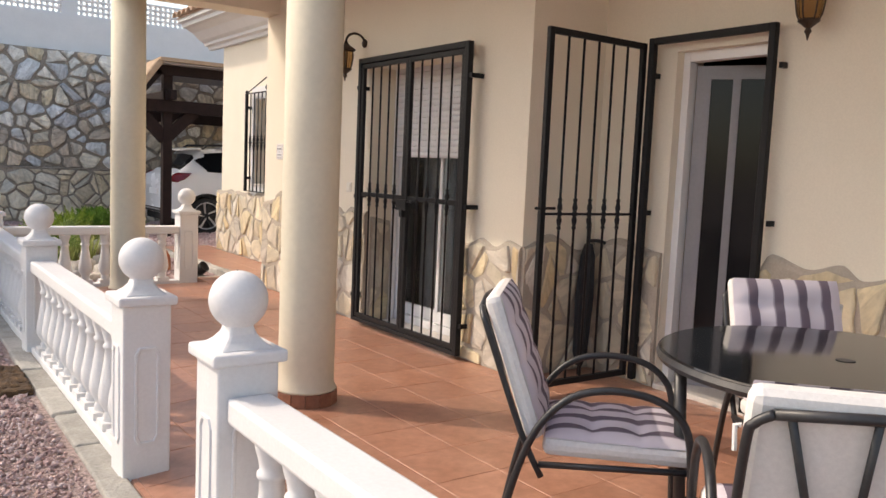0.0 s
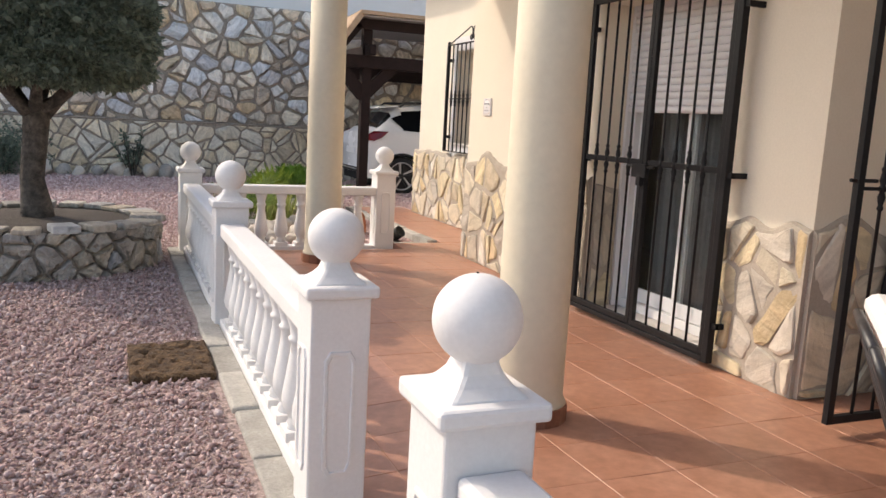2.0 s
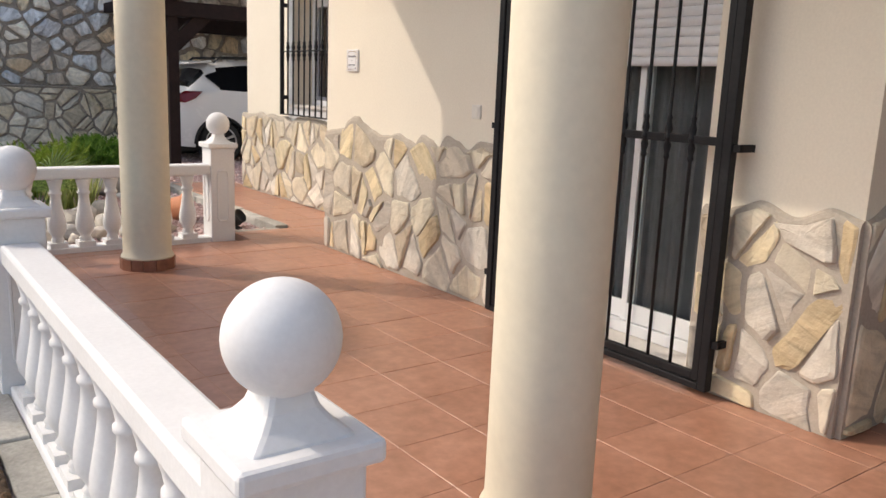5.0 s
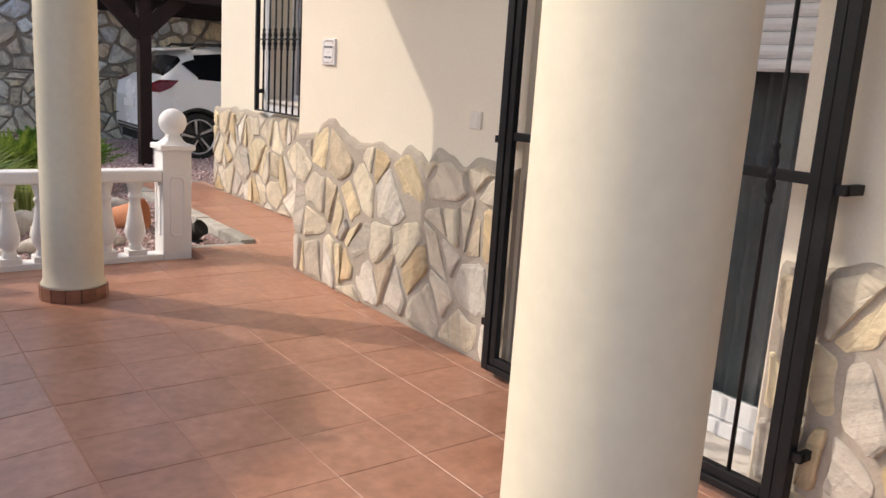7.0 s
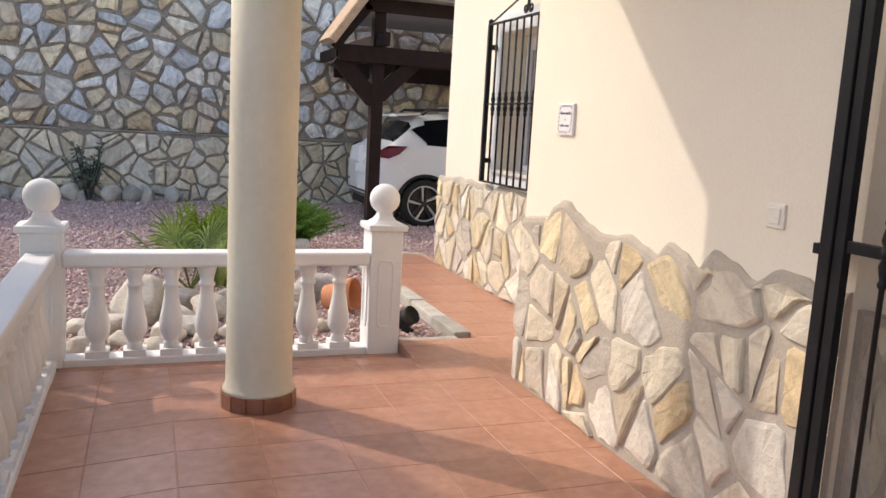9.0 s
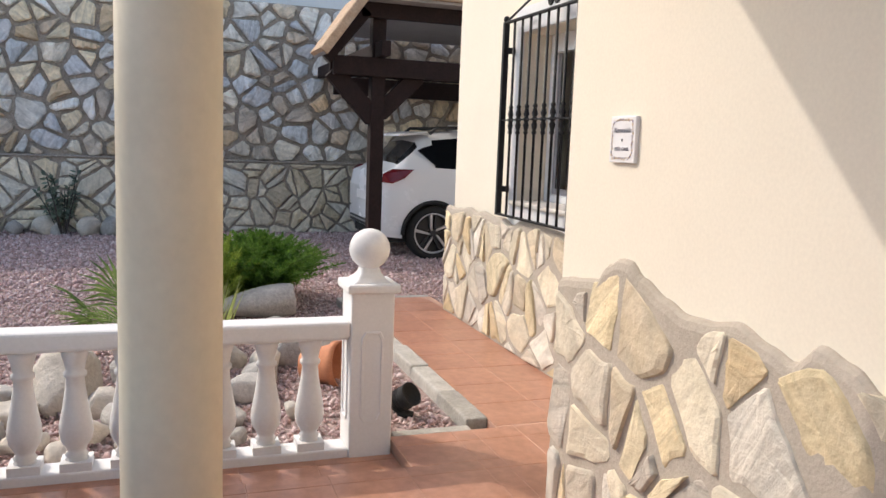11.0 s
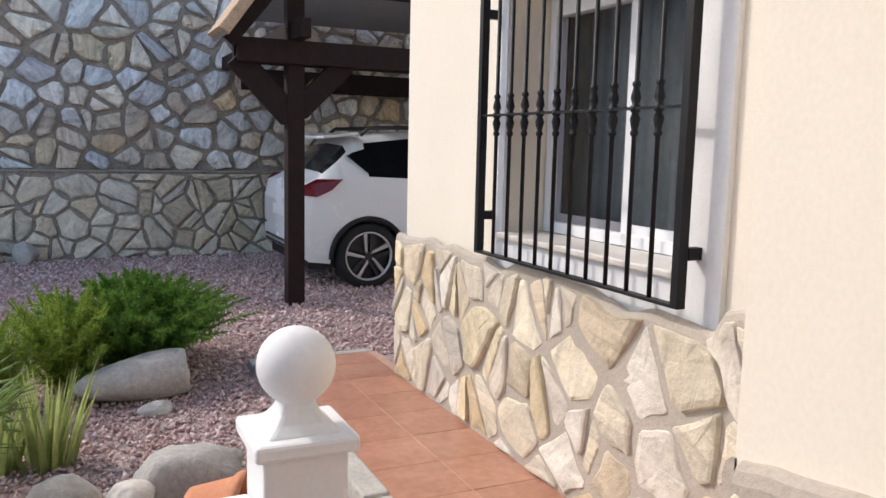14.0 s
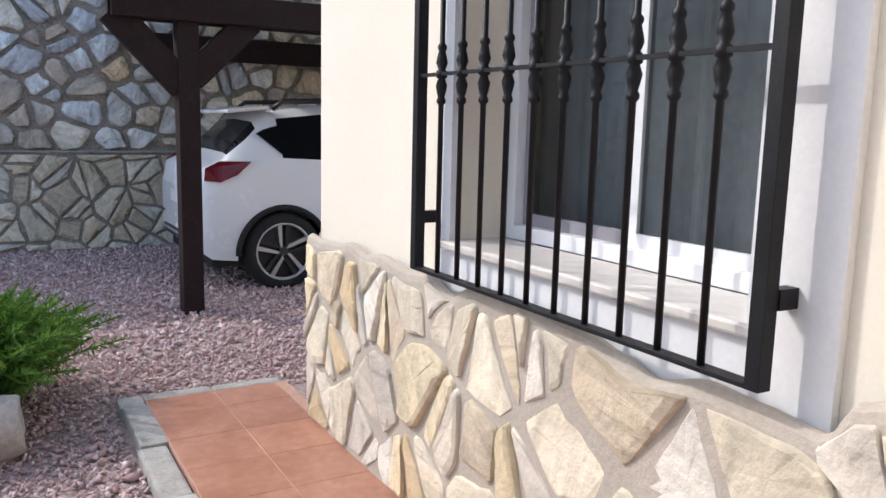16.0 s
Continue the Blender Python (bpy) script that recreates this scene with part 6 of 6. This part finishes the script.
for i in range(22):
    a0, a1 = 2 * math.pi * i / 22 + 0.02, 2 * math.pi * (i + 1) / 22 - 0.02
    h = 0.035 + rng.uniform(0, 0.025)
    bm = bmesh.new()
    r0, r1 = 0.76 + rng.uniform(-0.03, 0.03), 0.985 + rng.uniform(-0.03, 0.02)
    low = [(r0, a0), (r1, a0 + 0.02), (r1 + 0.02, (a0 + a1) / 2), (r1, a1 - 0.02), (r0, a1)]
    z = 0.355
    va = [bm.verts.new((r * math.cos(t), r * math.sin(t), z)) for r, t in low]
    vb = [bm.verts.new((r * 0.99 * math.cos(t), r * 0.99 * math.sin(t), z + h)) for r, t in low]
    bm.faces.new(va[::-1])
    bm.faces.new(vb)
    for k in range(5):
        bm.faces.new((va[k], va[(k + 1) % 5], vb[(k + 1) % 5], vb[k]))
    part("cap_stone", bm, PLANTER, ring, bevel=0.012)
tagged(ring, "round planter of stacked rough stones", "planter")

# retaining wall stones: those seen from the walk, one by one; the rest of the wall joined
rng = random.Random(31)
m = frame_of((-3.4, BACK_Y + 0.06, 0.99), (1, 0, 0), (0, -1, 0))
rubble = [shrunk(p, rng, 0.91, 1.06) for p in split(cells(10.2, 2.30, 0.33, 0.74, 0.034, rng, 0.10), rng, 0.036, 0.24, 0.24)]
for poly in rubble:
    stone_on(BACK, "stone", poly, m, 0.07 * rng.uniform(0.7, 1.2), RUBBLE, rng, 0.23)
m = frame_of((-3.4, BACK_Y - 0.12, GROUND), (1, 0, 0), (0, -1, 0))
for poly in split(cells(10.2, 1.03, 0.34, 0.85, 0.024, rng, 0.10), rng, 0.026, 0.8, 0.15):
    stone_on(LOW, "stone", poly, m, 0.035, RUBBLE_LOW, rng, 0.10)
bm = bmesh.new()
add_box(bm, (-3.4, BACK_Y - 0.15, 0.975), (6.8, BACK_Y + 0.06, 1.0))
part("ledge_cap", bm, RUBBLE_MORTAR, LOW, bevel=0.01)

# pierced blocks on the white wall
lat = new("pierced_parapet")
bm = bmesh.new()
x, pitch = -2.0, 0.105
for k in range(5):
    add_box(bm, (-2.0, BACK_Y + 0.42, 4.05 + k * pitch), (9.0, BACK_Y + 0.52, 4.05 + k * pitch + 0.035))
while x < 9.0:
    add_box(bm, (x, BACK_Y + 0.421, 4.06), (x + 0.035, BACK_Y + 0.519, 4.05 + 4 * pitch + 0.03))
    x += pitch
part("pierced_blocks", bm, WHITE, lat)
for x in (-2.0, 0.6, 3.2, 5.8, 8.4):
    part("pier", box((x, BACK_Y + 0.40, 4.05), (x + 0.3, BACK_Y + 0.56, 4.55)), WHITE, lat)
tagged(lat, "white pierced block parapet on top of the wall", "parapet", kind="structure")


# gravel: crushed stones lying on the ground
def chips(name, x0, x1, y0, y1, per_m2, size, seed, label):
    r = np.random.RandomState(seed)
    n = int((x1 - x0) * (y1 - y0) * per_m2)
    c = np.stack([r.uniform(x0, x1, n), r.uniform(y0, y1, n), np.zeros(n)], 1)
    x, y = c[:, 0], c[:, 1]
    bad = (x > 0.70) & (x < 4.2) & (y < 8.88)
    bad |= (x > 3.31) & (y < 12.13)
    bad |= (x > 4.1) & (y < 11.5)
    bad |= (x - TREE[0]) ** 2 + (y - TREE[1]) ** 2 < 0.92 ** 2
    bad |= (x > 0.35) & (x < 0.72) & (y > 5.05) & (y < 5.60)
    bad |= y > BACK_Y - 0.15
    c = c[~bad]
    n = len(c)
    s = size * r.lognormal(0.0, 0.32, n)
    base = np.array([(1, 0, 0), (-1, 0, 0), (0, 1, 0), (0, -1, 0), (0, 0, 1), (0, 0, -1)], float)
    v = base[None] * r.uniform(0.55, 1.15, (n, 6, 1)) + r.normal(size=(n, 6, 3)) * 0.12
    v[:, :, 2] *= 0.55
    v[:, :, 1] *= 0.8
    ax = r.normal(size=(n, 3))
    ax /= np.linalg.norm(ax, axis=1)[:, None]
    th = r.uniform(0, 6.28, n)
    k = np.cross(ax[:, None, :], v)
    dot = (v * ax[:, None, :]).sum(2, keepdims=True)
    ct, st = np.cos(th)[:, None, None], np.sin(th)[:, None, None]
    v = v * ct + k * st + ax[:, None, :] * dot * (1 - ct)
    v *= s[:, None, None]
    c[:, 2] = GROUND + 0.25 * s + r.uniform(0, 0.010, n)
    v += c[:, None, :]
    tri = np.array([(0, 2, 4), (2, 1, 4), (1, 3, 4), (3, 0, 4), (2, 0, 5), (1, 2, 5), (3, 1, 5), (0, 3, 5)])
    f = (tri[None] + 6 * np.arange(n)[:, None, None]).reshape(-1)
    me = bpy.data.meshes.new(name)
    me.vertices.add(n * 6)
    me.vertices.foreach_set("co", v.reshape(-1))
    me.loops.add(len(f))
    me.loops.foreach_set("vertex_index", f)
    me.polygons.add(n * 8)
    me.polygons.foreach_set("loop_start", np.arange(0, n * 24, 3))
    me.update(calc_edges=True)
    me.validate()
    me.materials.append(CHIP)
    return tagged(new(name, me), label, "gravel", kind="stuff")


chips("gravel", -1.6, 0.72, 1.0, 4.6, 3000, 0.0125, 1, "crushed pinkish-grey gravel")
chips("gravel", -2.4, 0.72, 4.6, 9.0, 2000, 0.0145, 2, "crushed pinkish-grey gravel")
chips("gravel", -3.5, 4.6, 8.8, 13.0, 1500, 0.0155, 3, "crushed pinkish-grey gravel")
chips("gravel", -4.5, 8.5, 13.0, 17.5, 800, 0.019, 4, "crushed pinkish-grey gravel")
